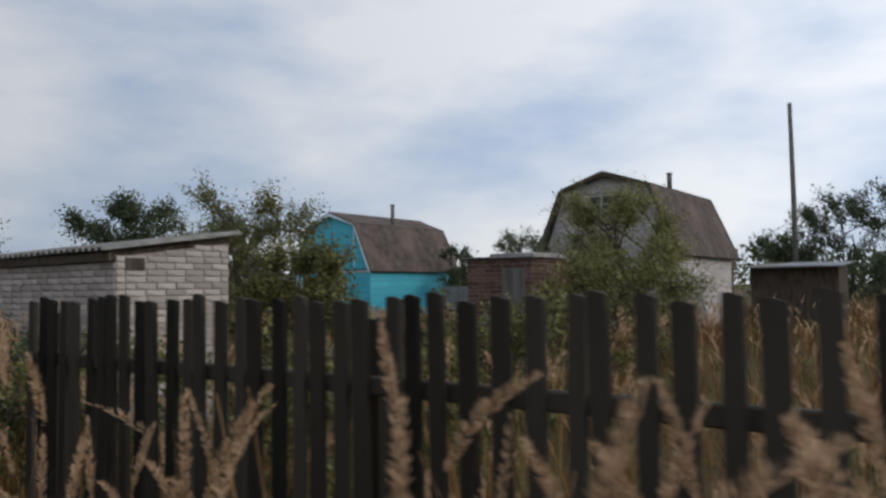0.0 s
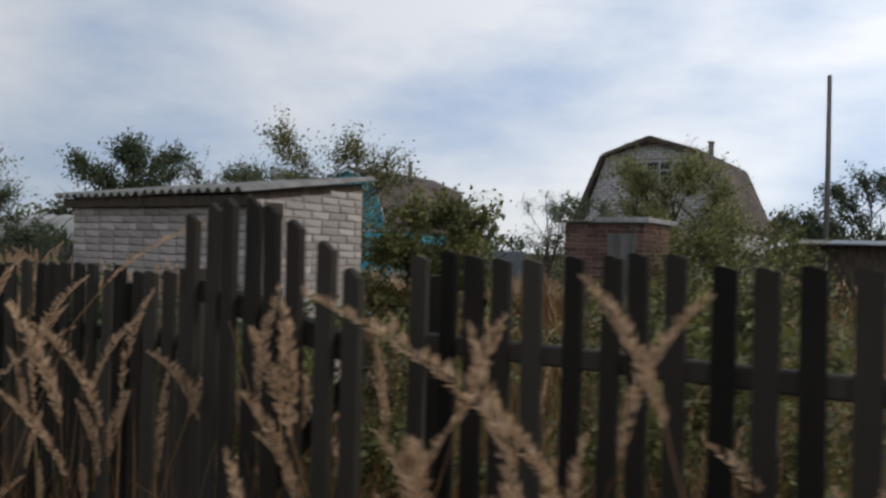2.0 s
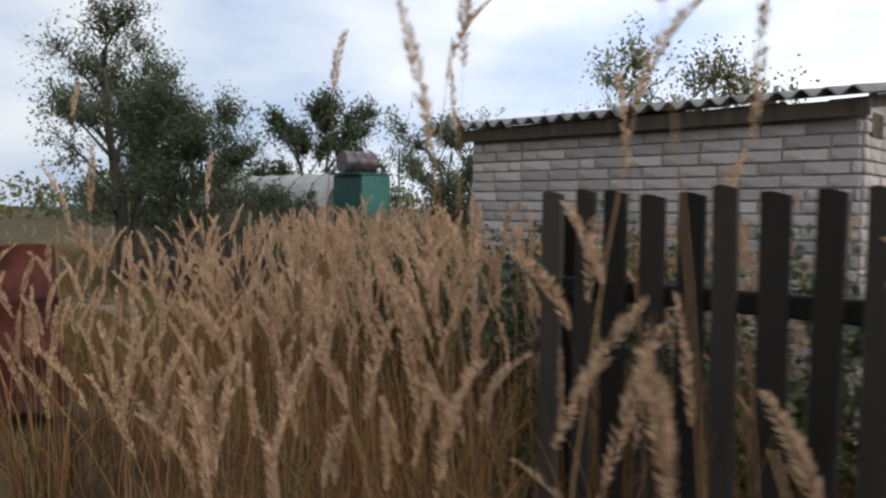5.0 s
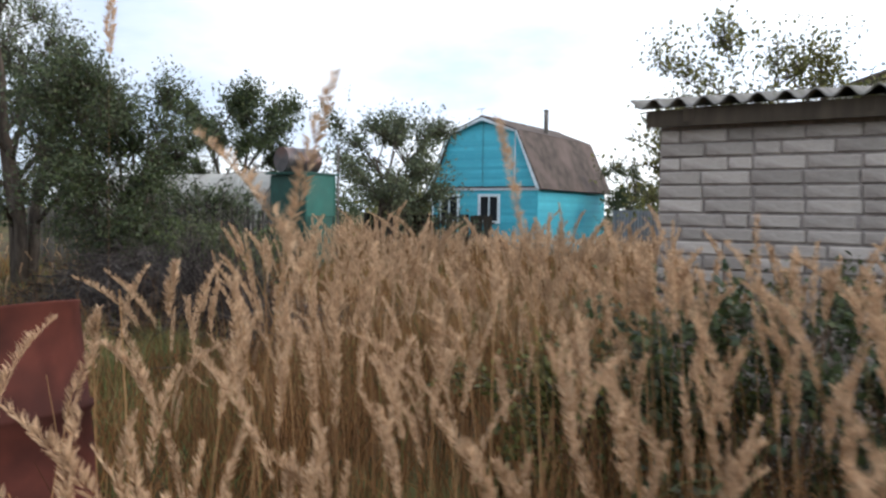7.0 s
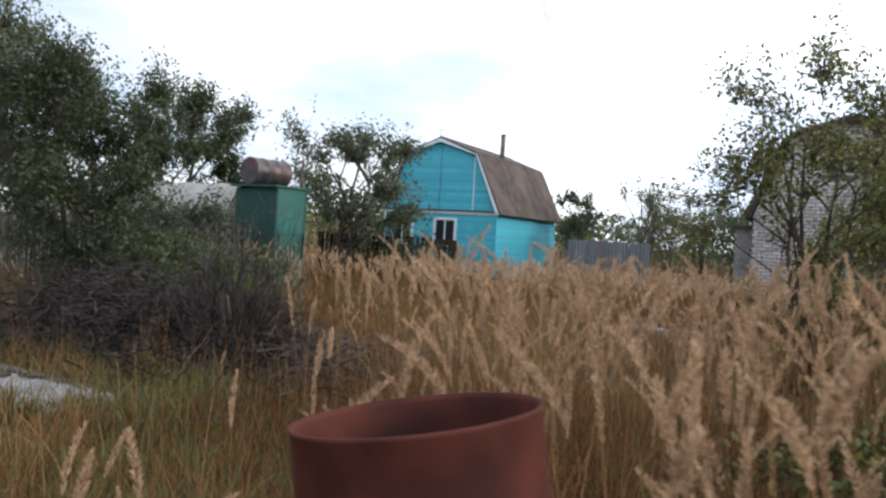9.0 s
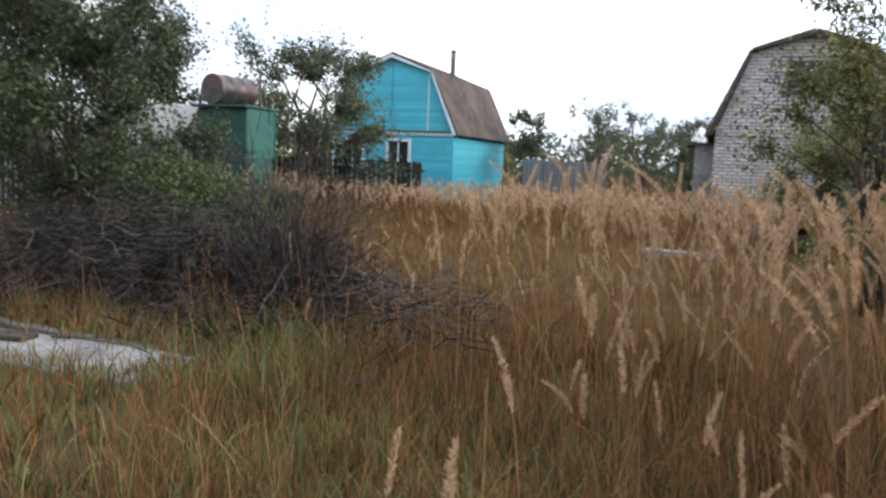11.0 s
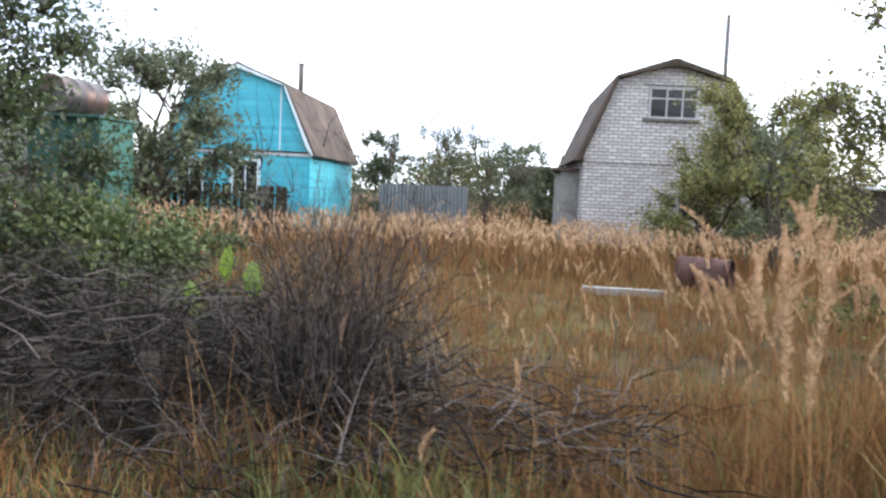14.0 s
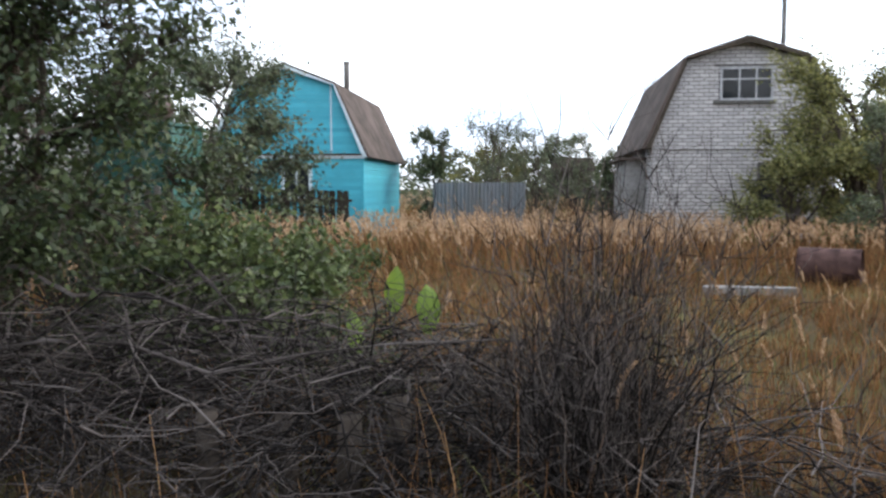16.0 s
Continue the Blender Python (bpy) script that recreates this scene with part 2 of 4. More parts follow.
def fast_mesh(name, verts, tris, mats, index=None):
    """A triangle mesh from arrays."""
    me = bpy.data.meshes.new(name)
    nv, nt = len(verts), len(tris)
    me.vertices.add(nv)
    me.vertices.foreach_set("co", np.ascontiguousarray(verts, dtype=np.float32).ravel())
    me.loops.add(nt * 3)
    me.loops.foreach_set("vertex_index", np.ascontiguousarray(tris, dtype=np.int32).ravel())
    me.polygons.add(nt)
    me.polygons.foreach_set("loop_start", np.arange(0, nt * 3, 3, dtype=np.int32))
    me.polygons.foreach_set("loop_total", np.full(nt, 3, dtype=np.int32))
    for m in mats:
        me.materials.append(m)
    if index is not None:
        me.polygons.foreach_set("material_index", np.ascontiguousarray(index, dtype=np.int32))
    me.update(calc_edges=True)
    return me


rng = np.random.default_rng(7)


def strips(paths, width):
    """Ribbons along paths of shape (n, k, 3), tapering by width of shape (n, k). Gives verts and tris."""
    n, k, _ = paths.shape
    d = np.diff(paths[:, [0, -1]], axis=1)[:, 0]
    side = np.cross(d, rng.normal(size=(n, 3)))
    side /= np.linalg.norm(side, axis=1, keepdims=True) + 1e-9
    off = side[:, None, :] * width[:, :, None] * 0.5
    v = np.stack([paths - off, paths + off], 2).reshape(n, k * 2, 3)
    t = []
    for i in range(k - 1):
        a = 2 * i
        t += [(a, a + 1, a + 3), (a, a + 3, a + 2)]
    t = np.array(t)
    tris = (t[None] + (np.arange(n) * k * 2)[:, None, None]).reshape(-1, 3)
    return v.reshape(-1, 3), tris


def twigs(starts, ways, length, radius, segs=4, wobble=0.12, sag=0.0):
    """Three-sided tapered twigs as arrays."""
    n = len(starts)
    s = np.linspace(0, 1, segs + 1)[None, :, None]
    p = starts[:, None] + ways[:, None] * s * length[:, None, None]
    p += np.cumsum(rng.normal(size=(n, segs + 1, 3)) * wobble * length[:, None, None] / segs, axis=1) * (s > 0)
    p[:, :, 2] -= (sag * length)[:, None] * s[:, :, 0] ** 2
    u = np.cross(ways, rng.normal(size=(n, 3)))
    u /= np.linalg.norm(u, axis=1, keepdims=True) + 1e-9
    w = np.cross(ways, u)
    r = radius[:, None] * (1 - 0.8 * s[:, :, 0])
    ring = [p + r[:, :, None] * (math.cos(a) * u + math.sin(a) * w)[:, None] for a in (0, 2.094, 4.189)]
    v = np.stack(ring, 2).reshape(n, (segs + 1) * 3, 3)
    t = []
    for i in range(segs):
        for k in range(3):
            a, b = 3 * i + k, 3 * i + (k + 1) % 3
            t += [(a, b, b + 3), (a, b + 3, a + 3)]
    t = np.array(t)
    return v.reshape(-1, 3), (t[None] + (np.arange(n) * (segs + 1) * 3)[:, None, None]).reshape(-1, 3), p


def leaves(centres, size, droop=0.3):
    """Folded diamond leaves, two triangles each."""
    n = len(centres)
    d = rng.normal(size=(n, 3))
    d[:, 2] -= droop
    d /= np.linalg.norm(d, axis=1, keepdims=True)
    s = np.cross(d, rng.normal(size=(n, 3)))
    s /= np.linalg.norm(s, axis=1, keepdims=True) + 1e-9
    L = (size * rng.uniform(0.6, 1.3, n))[:, None]
    nrm = np.cross(d, s)
    v = np.stack([centres, centres + d * L * 0.45 + s * L * 0.30 + nrm * L * 0.08, centres + d * L, centres + d * L * 0.45 - s * L * 0.30 + nrm * L * 0.08], 1)
    t = np.array([(0, 1, 2), (0, 2, 3)])
    return v.reshape(-1, 3), (t[None] + (np.arange(n) * 4)[:, None, None]).reshape(-1, 3)


def gather(pieces):
    """Joins (verts, tris, material) pieces."""
    vs, ts, ix, base = [], [], [], 0
    for v, t, m in pieces:
        vs.append(v)
        ts.append(t + base)
        ix.append(np.full(len(t), m))
        base += len(v)
    return np.concatenate(vs), np.concatenate(ts), np.concatenate(ix)


# ---------------------------------------------------------------- ground
def ground_z(x, y):
    return 0.24 * np.exp(-((x - 5.72) ** 2 + (y + 3.0) ** 2) / 0.5) + 0.03 * np.sin(x * 1.3 + 0.4) * np.cos(y * 1.1)


def build_ground():
    fine = np.arange(-24, 34.01, 0.5)
    xs = np.concatenate([[-900, -400, -150, -60, -34], fine, [44, 70, 150, 400, 900]])
    fy = np.arange(-16, 44.01, 0.5)
    ys = np.concatenate([[-900, -400, -150, -60, -28], fy, [54, 80, 150, 400, 900]])
    X, Y = np.meshgrid(xs, ys)
    Z = ground_z(X, Y)
    Z[(np.abs(X) > 60) | (np.abs(Y) > 60)] = 0
    v = np.stack([X, Y, Z], -1).reshape(-1, 3)
    w = len(xs)
    i = (np.arange(len(ys) - 1)[:, None] * w + np.arange(w - 1)[None]).ravel()
    t = np.concatenate([np.stack([i, i + 1, i + w + 1], 1), np.stack([i, i + w + 1, i + w], 1)])
    ob = new("ground", fast_mesh("ground", v, t, [M_GROUND]))
    tagged(ob, "brown soil matted with dry grass litter", "ground", kind="structure")


build_ground()


# ---------------------------------------------------------------- brick shed
def add_bricks(parent, name, mat, origin, along, out, length, top, course=0.075, brick=0.25, depth=0.03, z0=0.0, cap=300):
    """Courses of single bricks on a wall, proud of its mortar. top(u): the wall's height at u."""
    shapes = {}
    made = 0
    rows = int(max(top(0), top(length)) / course)
    for r in range(rows - 1, -1, -1):
        u = -brick * (0.5 if r % 2 else 0.0) - rng.uniform(0, 0.03)
        z = z0 + r * course
        while u < length:
            w = brick if rng.random() > 0.16 else brick * 0.5
            a, b = max(u, 0.0), min(u + w, length)
            u += w
            if b - a < 0.03 or z + course > top((a + b) / 2):
                continue
            w2, h2 = b - a - rng.choice([0.008, 0.013, 0.018]), course - rng.choice([0.009, 0.013])
            dd = depth * rng.choice([0.35, 0.45, 0.55])
            c = origin + along * ((a + b) / 2) + Vector((0, 0, z + course / 2))
            key = (round(w2, 2), round(h2, 3), round(dd, 3))
            if key not in shapes:
                bm = box(-w2 / 2, w2 / 2, -depth, dd, -h2 / 2, h2 / 2, 0.006)
                me = bpy.data.meshes.new(name)
                bm.to_mesh(me)
                bm.free()
                me.materials.append(mat)
                shapes[key] = me
            turn = Matrix((along, out, Vector((0, 0, 1)))).transposed().to_4x4()
            if made < cap:
                put(name, shapes[key], parent, Matrix.Translation(c) @ turn @ pose(0, 0, 0, rng.normal() * 0.5, 0, rng.normal() * 0.7))
            made += 1


def corrugated(x0, x1, y0, y1, z0, z1, wave=0.13, amp=0.024, thick=0.008):
    """A wavy sheet with its ridges along y, rising from z0 at y0 to z1 at y1."""
    bm = bmesh.new()
    n = int((x1 - x0) / wave * 8)
    grid = []
    for s in (0, 1):
        for y, z in ((y0, z0), ((y0 + y1) / 2, (z0 + z1) / 2), (y1, z1)):
            grid.append([bm.verts.new((x0 + (x1 - x0) * i / n, y, z + amp * math.cos(2 * math.pi * (x1 - x0) * i / n / wave) - s * thick)) for i in range(n + 1)])
    for a, b in ((0, 1), (1, 2), (4, 3), (5, 4), (3, 0), (2, 5)):
        for i in range(n):
            bm.faces.new((grid[a][i], grid[a][i + 1], grid[b][i + 1], grid[b][i]))
    for i in (0, n):
        bm.faces.new([grid[k][i] for k in (0, 1, 2, 5, 4, 3)])
    bmesh.ops.recalc_face_normals(bm, faces=bm.faces)
    for f in bm.faces:
        f.smooth = True
    return bm


SX0, SX1, SY0, SY1, SH0, SH1 = 6.66, 9.44, -0.02, 1.46, 1.99, 2.20


def build_shed():
    e = empty("brick_shed", SX0, SY0, 0, "small white silicate brick shed with corrugated lean-to roof", "shed")
    L, D = SX1 - SX0, SY1 - SY0
    part("wall", prism([(-0.0, 0), (L, 0), (L, SH0), (0, SH0)], 0, 0.12), M_MORTAR, e, "dark mortar core of front wall")
    pts = [(0.12, 0), (D, 0), (D, SH1), (0.12, SH0 + 0.03)]
    for x in (0, L - 0.12):
        side = bmesh.new()
        a = [side.verts.new((x, y, z)) for y, z in pts]
        b = [side.verts.new((x + 0.12, y, z)) for y, z in pts]
        side.faces.new(a)
        side.faces.new(b[::-1])
        for i in range(4):
            side.faces.new((a[i], b[i], b[(i + 1) % 4], a[(i + 1) % 4]))
        bmesh.ops.recalc_face_normals(side, faces=side.faces)
        part("wall", side, M_MORTAR, e, "side wall of mortared brick")
    part("wall", box(0.12, L - 0.12, D - 0.12, D, 0, SH1), M_MORTAR, e, "rear wall of mortared brick")
    slope = (SH1 - SH0) / D
    for i in range(4):
        x = 0.15 + i * (L - 0.3) / 3
        part("rafter", prism([(x, 0), (x + 0.06, 0), (x + 0.06, 0.08), (x, 0.08)], -0.10, D + 0.12), M_WOOD, e,
             m=Matrix.Translation((0, 0, SH0)) @ pose(0, 0, 0, math.degrees(math.atan(slope)), 0, 0))
    part("fascia_board", box(-0.05, L + 0.05, -0.10, -0.075, SH0 - 0.03, SH0 + 0.06), M_WOOD, e, "dark weathered eave board")
    zr = SH0 + 0.115
    half = L / 2 + 0.06
    for i in range(2):
        part("roof_sheet", corrugated(-0.12 + i * half, -0.12 + (i + 1) * half + 0.06, -0.17, D + 0.18, zr - 0.17 * slope + 0.014 * i, zr + slope * (D + 0.18) + 0.014 * i), M_SLATE, e)
    # thin dark block on the wall face; its colour gives a vent hole's shade
    part("door_frame", box(L + 0.001, L + 0.022, 0.10, 0.34, 1.86, 2.00, 0.006), M_WOOD, e, "small dark patch standing in for a shaded vent hole under the eave")
    return e, L, D


shed, SHED_L, SHED_D = build_shed()


# ---------------------------------------------------------------- blue house
def boards_on_gable(parent, outline, z0, z1, y, height=0.115):
    """Horizontal boards cut to a gable outline: outline(z) gives x0, x1."""
    z = z0
    while z < z1 - 0.02:
        top = min(z + height - 0.004, z1)
        a0, a1 = outline(z)
        b0, b1 = outline(top)
        if b1 - b0 > 0.05:
            v = [(a0, y - 0.022, z), (a1, y - 0.022, z), (b1, y - 0.008, top), (b0, y - 0.008, top), (a0, y, z), (a1, y, z), (b1, y, top), (b0, y, top)]
            f = [(0, 1, 2, 3), (7, 6, 5, 4), (0, 4, 5, 1), (1, 5, 6, 2), (2, 6, 7, 3), (3, 7, 4, 0)]
            put("siding_board", mesh_of("siding_board", v, f, M_BLUE), parent)
        z += height


def gambrel_roof(parent, cx, y0, y1, pts, mat, thick=0.07, over=0.18):
    """Four roof planes along y. pts: (half width, z) from the eave up to the ridge, for the right side."""
    for s in (-1, 1):
        for (xa, za), (xb, zb) in zip(pts, pts[1:]):
            d = Vector((xb - xa, zb - za)).normalized()
            nx, nz = d.y, -d.x
            if nz < 0:
                nx, nz = -nx, -nz
            out = [(cx + s * xa, za), (cx + s * xb, zb), (cx + s * (xb + nx * thick), zb + nz * thick), (cx + s * (xa + nx * thick), za + nz * thick)]
            part("roof_plane", prism(out, y0 - over, y1 + over), mat, parent)


def window(parent, x0, x1, z0, z1, y, frame_mat, bars, name="window", rail=None, label="", border=0.06):
    """A window set in front of a wall at y: frame, glass and bars, given as shares of the width."""
    w = empty_child(name, parent, label)
    part("glass", box(x0, x1, y - 0.012, y - 0.004, z0, z1), M_GLASS, w)
    part("frame", box(x0 - border, x1 + border, y - 0.05, y - 0.002, z1, z1 + border), frame_mat, w)
    part("frame", box(x0 - border, x1 + border, y - 0.06, y - 0.002, z0 - border, z0), frame_mat, w)
    for x in (x0 - border, x1):
        part("frame", box(x, x + border, y - 0.05, y - 0.002, z0, z1), frame_mat, w)
    for s in bars:
        x = x0 + s * (x1 - x0)
        part("glazing_bar", box(x - 0.022, x + 0.022, y - 0.04, y - 0.006, z0, z1), frame_mat, w)
    if rail:
        z = z0 + rail * (z1 - z0)
        part("glazing_bar", box(x0, x1, y - 0.038, y - 0.007, z - 0.02, z + 0.02), frame_mat, w)
    return w


def empty_child(name, parent, label=""):
    ob = new(name)
    ob.parent = parent
    if label:
        tagged(ob, label)
    return ob


def build_blue_house():
    e = empty("blue_house", -5.63, 18.8, 0, "turquoise board-clad summer house with brown gambrel roof", "house")
    W, L, ZE, ZK, ZA, XK = 2.12, 6.0, 2.33, 4.28, 4.80, 1.36
    part("wall", prism([(-W, 0), (W, 0), (W, ZE), (XK, ZK - 0.02), (0, ZA - 0.02), (-XK, ZK - 0.02), (-W, ZE)], 0.0, L), M_BLUE, e, "turquoise painted wall")
    boards_on_gable(e, lambda z: (-W, W), 0.25, 2.26, 0.0)
    boards_on_gable(e, lambda z: (-(W - (z - ZE) / (ZK - ZE) * (W - XK)), W - (z - ZE) / (ZK - ZE) * (W - XK)) if z < ZK
                    else (-XK * (ZA - z) / (ZA - ZK), XK * (ZA - z) / (ZA - ZK)), 2.42, 4.74, 0.0)
    z = 0.25
    while z < 2.25:
        v = [(W + 0.022, 0, z), (W + 0.022, L, z), (W + 0.008, L, z + 0.111), (W + 0.008, 0, z + 0.111), (W, 0, z), (W, L, z), (W, L, z + 0.111), (W, 0, z + 0.111)]
        put("siding_board", mesh_of("siding_board", v, [(0, 1, 2, 3), (7, 6, 5, 4), (0, 4, 5, 1), (1, 5, 6, 2), (2, 6, 7, 3), (3, 7, 4, 0)], M_BLUE), e)
        z += 0.115
    part("band_board", box(-W - 0.1, W + 0.1, -0.075, -0.024, 2.27, 2.36), M_TRIM, e, "pale blue trim band")
    part("band_ledge", box(-W - 0.1, W + 0.1, -0.12, -0.025, 2.36, 2.40), M_ROOF, e)
    for s in (-1, 1):
        for (xa, za), (xb, zb) in (((W + 0.16, ZE - 0.02), (XK + 0.02, ZK + 0.02)), ((XK + 0.02, ZK + 0.0), (0, ZA + 0.02))):
            part("barge_board", prism([(s * xa, za), (s * xb, zb), (s * xb, zb - 0.11), (s * (xa - 0.11), za)], -0.20, -0.165), M_TRIM, e, "white-blue barge board")
    part("corner_strip", box(1.24, 1.275, -0.04, -0.023, 2.42, 4.28), M_TRIM, e)
    for s in (-1, 1):
        part("corner_post", box(s * (W + 0.01) - 0.035, s * (W + 0.01) + 0.035, -0.04, 0.03, 0.2, 2.27), M_TRIM if s < 0 else M_BLUE, e)
    gambrel_roof(e, 0, 0, L, [(W + 0.18, ZE - 0.05), (XK, ZK), (0, ZA)], M_ROOF)
    part("ridge_cap", prism([(-0.10, ZA + 0.03), (0, ZA + 0.10), (0.10, ZA + 0.03)], -0.2, L + 0.2), M_ROOF, e)
    pipe = part("chimney_pipe", tube([(1.03, 2.8, 4.25), (1.03, 2.8, 5.30)], [0.085, 0.085], 12), M_POLE, e, "grey stove pipe", smooth=True)
    part("chimney_cap", tube([(1.03, 2.8, 5.30), (1.03, 2.8, 5.36)], [0.10, 0.10], 12), M_POLE, pipe)
    part("antenna_rod", tube([(-0.05, -0.1, 4.85), (-0.05, -0.1, 5.15)], [0.012, 0.008], 5), M_POLE, e)
    part("antenna_rod", tube([(-0.25, -0.1, 5.10), (0.1, -0.1, 5.13)], [0.008, 0.008], 5), M_POLE, e)
    part("cable", tube([(0.0, -0.06, 4.7), (0.0, -0.05, 2.4)], [0.008, 0.008], 5), M_WOOD, e, "dark cable down the gable")
    w = window(e, -0.08, 0.62, 1.20, 2.05, -0.024, M_TRIM, (0.5,), label="two-pane window with white frame and curtain", border=0.09)
    part("curtain", box(0.18, 0.36, -0.032, -0.030, 1.22, 2.03), M_CURTAIN, w, "white curtain")
    window(e, -1.75, -1.05, 1.20, 2.05, -0.024, M_TRIM, (0.5,), label="two-pane window with white frame", border=0.09)


build_blue_house()


# ---------------------------------------------------------------- brick house
def build_brick_house():
    e = empty("brick_house", 6.68, 19.2, 0, "unfinished white brick house with grey gambrel roof", "house")
    W, L, ZE, ZK, ZA, XK = 2.36, 6.2, 2.62, 4.85, 5.36, 1.52
    part("wall", prism([(-W, 0), (W, 0), (W, ZE), (XK, ZK - 0.03), (0, ZA - 0.03), (-XK, ZK - 0.03), (-W, ZE)], 0.0, L), M_BRICKWORK, e, "white brick gable walls")
    gambrel_roof(e, 0, 0, L, [(W + 0.22, ZE - 0.12), (XK + 0.03, ZK), (0, ZA)], M_ROOF, 0.08, 0.28)
    for s in (-1, 1):
        for (xa, za), (xb, zb) in (((W + 0.20, ZE - 0.10), (XK + 0.03, ZK + 0.02)), ((XK + 0.03, ZK + 0.02), (0, ZA + 0.02))):
            part("barge_board", prism([(s * xa, za), (s * xb, zb), (s * xb, zb - 0.13), (s * (xa - 0.13), za)], -0.31, -0.285), M_WOOD, e, "dark grey barge board")
    w = window(e, -0.58, 0.66, 3.84, 4.60, 0.0, M_WINFRAME, (0.35, 0.70), rail=0.66, label="three-part attic window with grey frame")
    part("lintel", box(-0.80, 0.80, -0.03, -0.002, 4.68, 4.73), M_POLE, w)
    part("window_sill", box(-0.78, 0.78, -0.09, -0.002, 3.70, 3.78), M_POLE, w, "grey wooden sill")
    window(e, 0.45, 1.35, 1.0, 2.1, 0.0, M_POLE, (0.5,), label="dark ground floor window")
    part("band_course", box(-W, W, -0.04, -0.002, 2.50, 2.58), M_BRICKWORK, e)
    part("annex", box(-W - 0.55, -W - 0.002, 0.9, 3.6, 0, 2.25), M_CONC, e, "pale rendered side porch")
    part("annex_roof", box(-W - 0.75, -W - 0.004, 0.75, 3.8, 2.25, 2.33), M_ROOF, e)
    pipe = part("chimney_pipe", tube([(1.02, 3.4, 4.9), (1.02, 3.4, 5.62)], [0.09, 0.09], 12), M_POLE, e, "dark stove pipe", smooth=True)
    part("chimney_cap", tube([(1.02, 3.4, 5.62), (1.02, 3.4, 5.68)], [0.11, 0.11], 12), M_WOOD, pipe)


build_brick_house()


# ---------------------------------------------------------------- fences
def picket_mesh(name, w, h, mat, d=0.022, lean=0.0, cut=0.012):
    v, f = [], []
    for y in (0, d):
        v += [(-w / 2, y, 0), (w / 2, y, 0), (w / 2 + lean, y, h - cut), (lean - w * 0.2, y, h), (-w / 2 + lean, y, h - cut * 0.4)]
    f = [(0, 1, 2, 3, 4), (9, 8, 7, 6, 5)] + [(i, i + 5, (i + 1) % 5 + 5, (i + 1) % 5) for i in range(5)]
    me = mesh_of(name, v, [t for t in f], mat)
    return me


def build_fence(label, x0, x1, y0, y1, pitch, w, h, mat, top_jitter=0.03, rails=(0.30, 0.83), gap=0.0, rail_h=0.06, arch=None):
    dx, dy = x1 - x0, y1 - y0
    L = math.hypot(dx, dy)
    e = empty("picket_fence", x0, y0, 0, label, "fence", rz=math.degrees(math.atan2(dy, dx)))
    shapes = [picket_mesh("picket", w * k, h + j, mat, lean=q) for k, j, q in ((1, 0, 0.006), (0.94, top_jitter, -0.008), (1.05, -top_jitter, 0.0), (0.9, top_jitter * 0.4, 0.009), (1.08, -top_jitter * 0.5, -0.008))]
    n = int(L / pitch)
    for i in range(n + 1):
        if rng.random() < gap:
            continue
        u = i * pitch + rng.normal() * 0.004
        extra = arch(u / L) if arch else 0.0
        me = shapes[int(rng.integers(5))]
        if arch:
            me = picket_mesh("picket", w * rng.uniform(0.9, 1.1), h + extra, mat, lean=rng.normal() * 0.01)
        put("picket", me, e, pose(u, -0.03, 0.0, rng.normal() * 0.5, rng.normal() * 0.25, rng.normal() * 2))
    for r in rails:
        z = h * r
        part("rail", box(-0.03, L + 0.03, -0.005, 0.045, z - rail_h / 2, z + rail_h / 2, 0.006), mat, e)
    for i in range(int(L / 2.2) + 1):
        u = min(i * 2.2, L)
        part("post", tube([(u, 0.09, 0), (u + 0.01, 0.09, h * 0.95)], [0.045, 0.04], 8), mat, e)
    return e


build_fence("dark weathered narrow picket fence along tall grass", 13.06, 21.4, -2.60, -2.60, 0.107, 0.058, 1.61, M_FENCE, 0.014, rails=(0.28, 0.815))
build_fence("dark weathered dense picket fence beside the shed", 9.20, 12.02, -2.62, -2.62, 0.114, 0.068, 1.50, M_FENCE, 0.012, rails=(0.28, 0.80))


def build_gate():
    """Eight pickets under an arched top line, on two sagging rails and a brace."""
    e = empty("picket_gate", 12.28, -2.87, 0.0, "sagging dark picket gate with arched top, slightly open", "gate", rz=-10.5)
    n, L = 8, 0.89
    for i in range(n):
        s = i / (n - 1)
        h = 1.60 + 0.17 * math.sin(math.pi * min(1.0, 0.16 + s * 0.80)) - 0.10 * s
        put("picket", picket_mesh("picket", 0.070, h, M_FENCE, lean=rng.normal() * 0.008, cut=0.03), e, pose(s * L, -0.03, 0.04, 0, rng.normal() * 0.3, 0))
    for za, zb in ((0.45, 0.41), (1.42, 1.29)):
        part("rail", prism([(-0.10, za + 0.01), (L, zb), (L, zb + 0.075), (-0.10, za + 0.085)], -0.006, 0.035), M_FENCE, e)
    part("brace", prism([(0.02, 0.46), (0.08, 0.46), (L - 0.02, 1.28), (L - 0.08, 1.28)], 0.036, 0.06), M_FENCE, e)
    part("gate_post", tube([(-0.14, 0.06, -0.06), (-0.14, 0.06, 1.52)], [0.06, 0.055], 8), M_FENCE, e)


build_gate()
build_fence("grey picket fence in front of the greenhouse", -11.5, -2.75, 6.0, 6.0, 0.13, 0.062, 1.50, M_FENCE_GREY, 0.03)
build_fence("dark board fence before the blue house", -7.5, -2.9, 14.6, 14.8, 0.145, 0.12, 1.42, M_FENCE, 0.02)


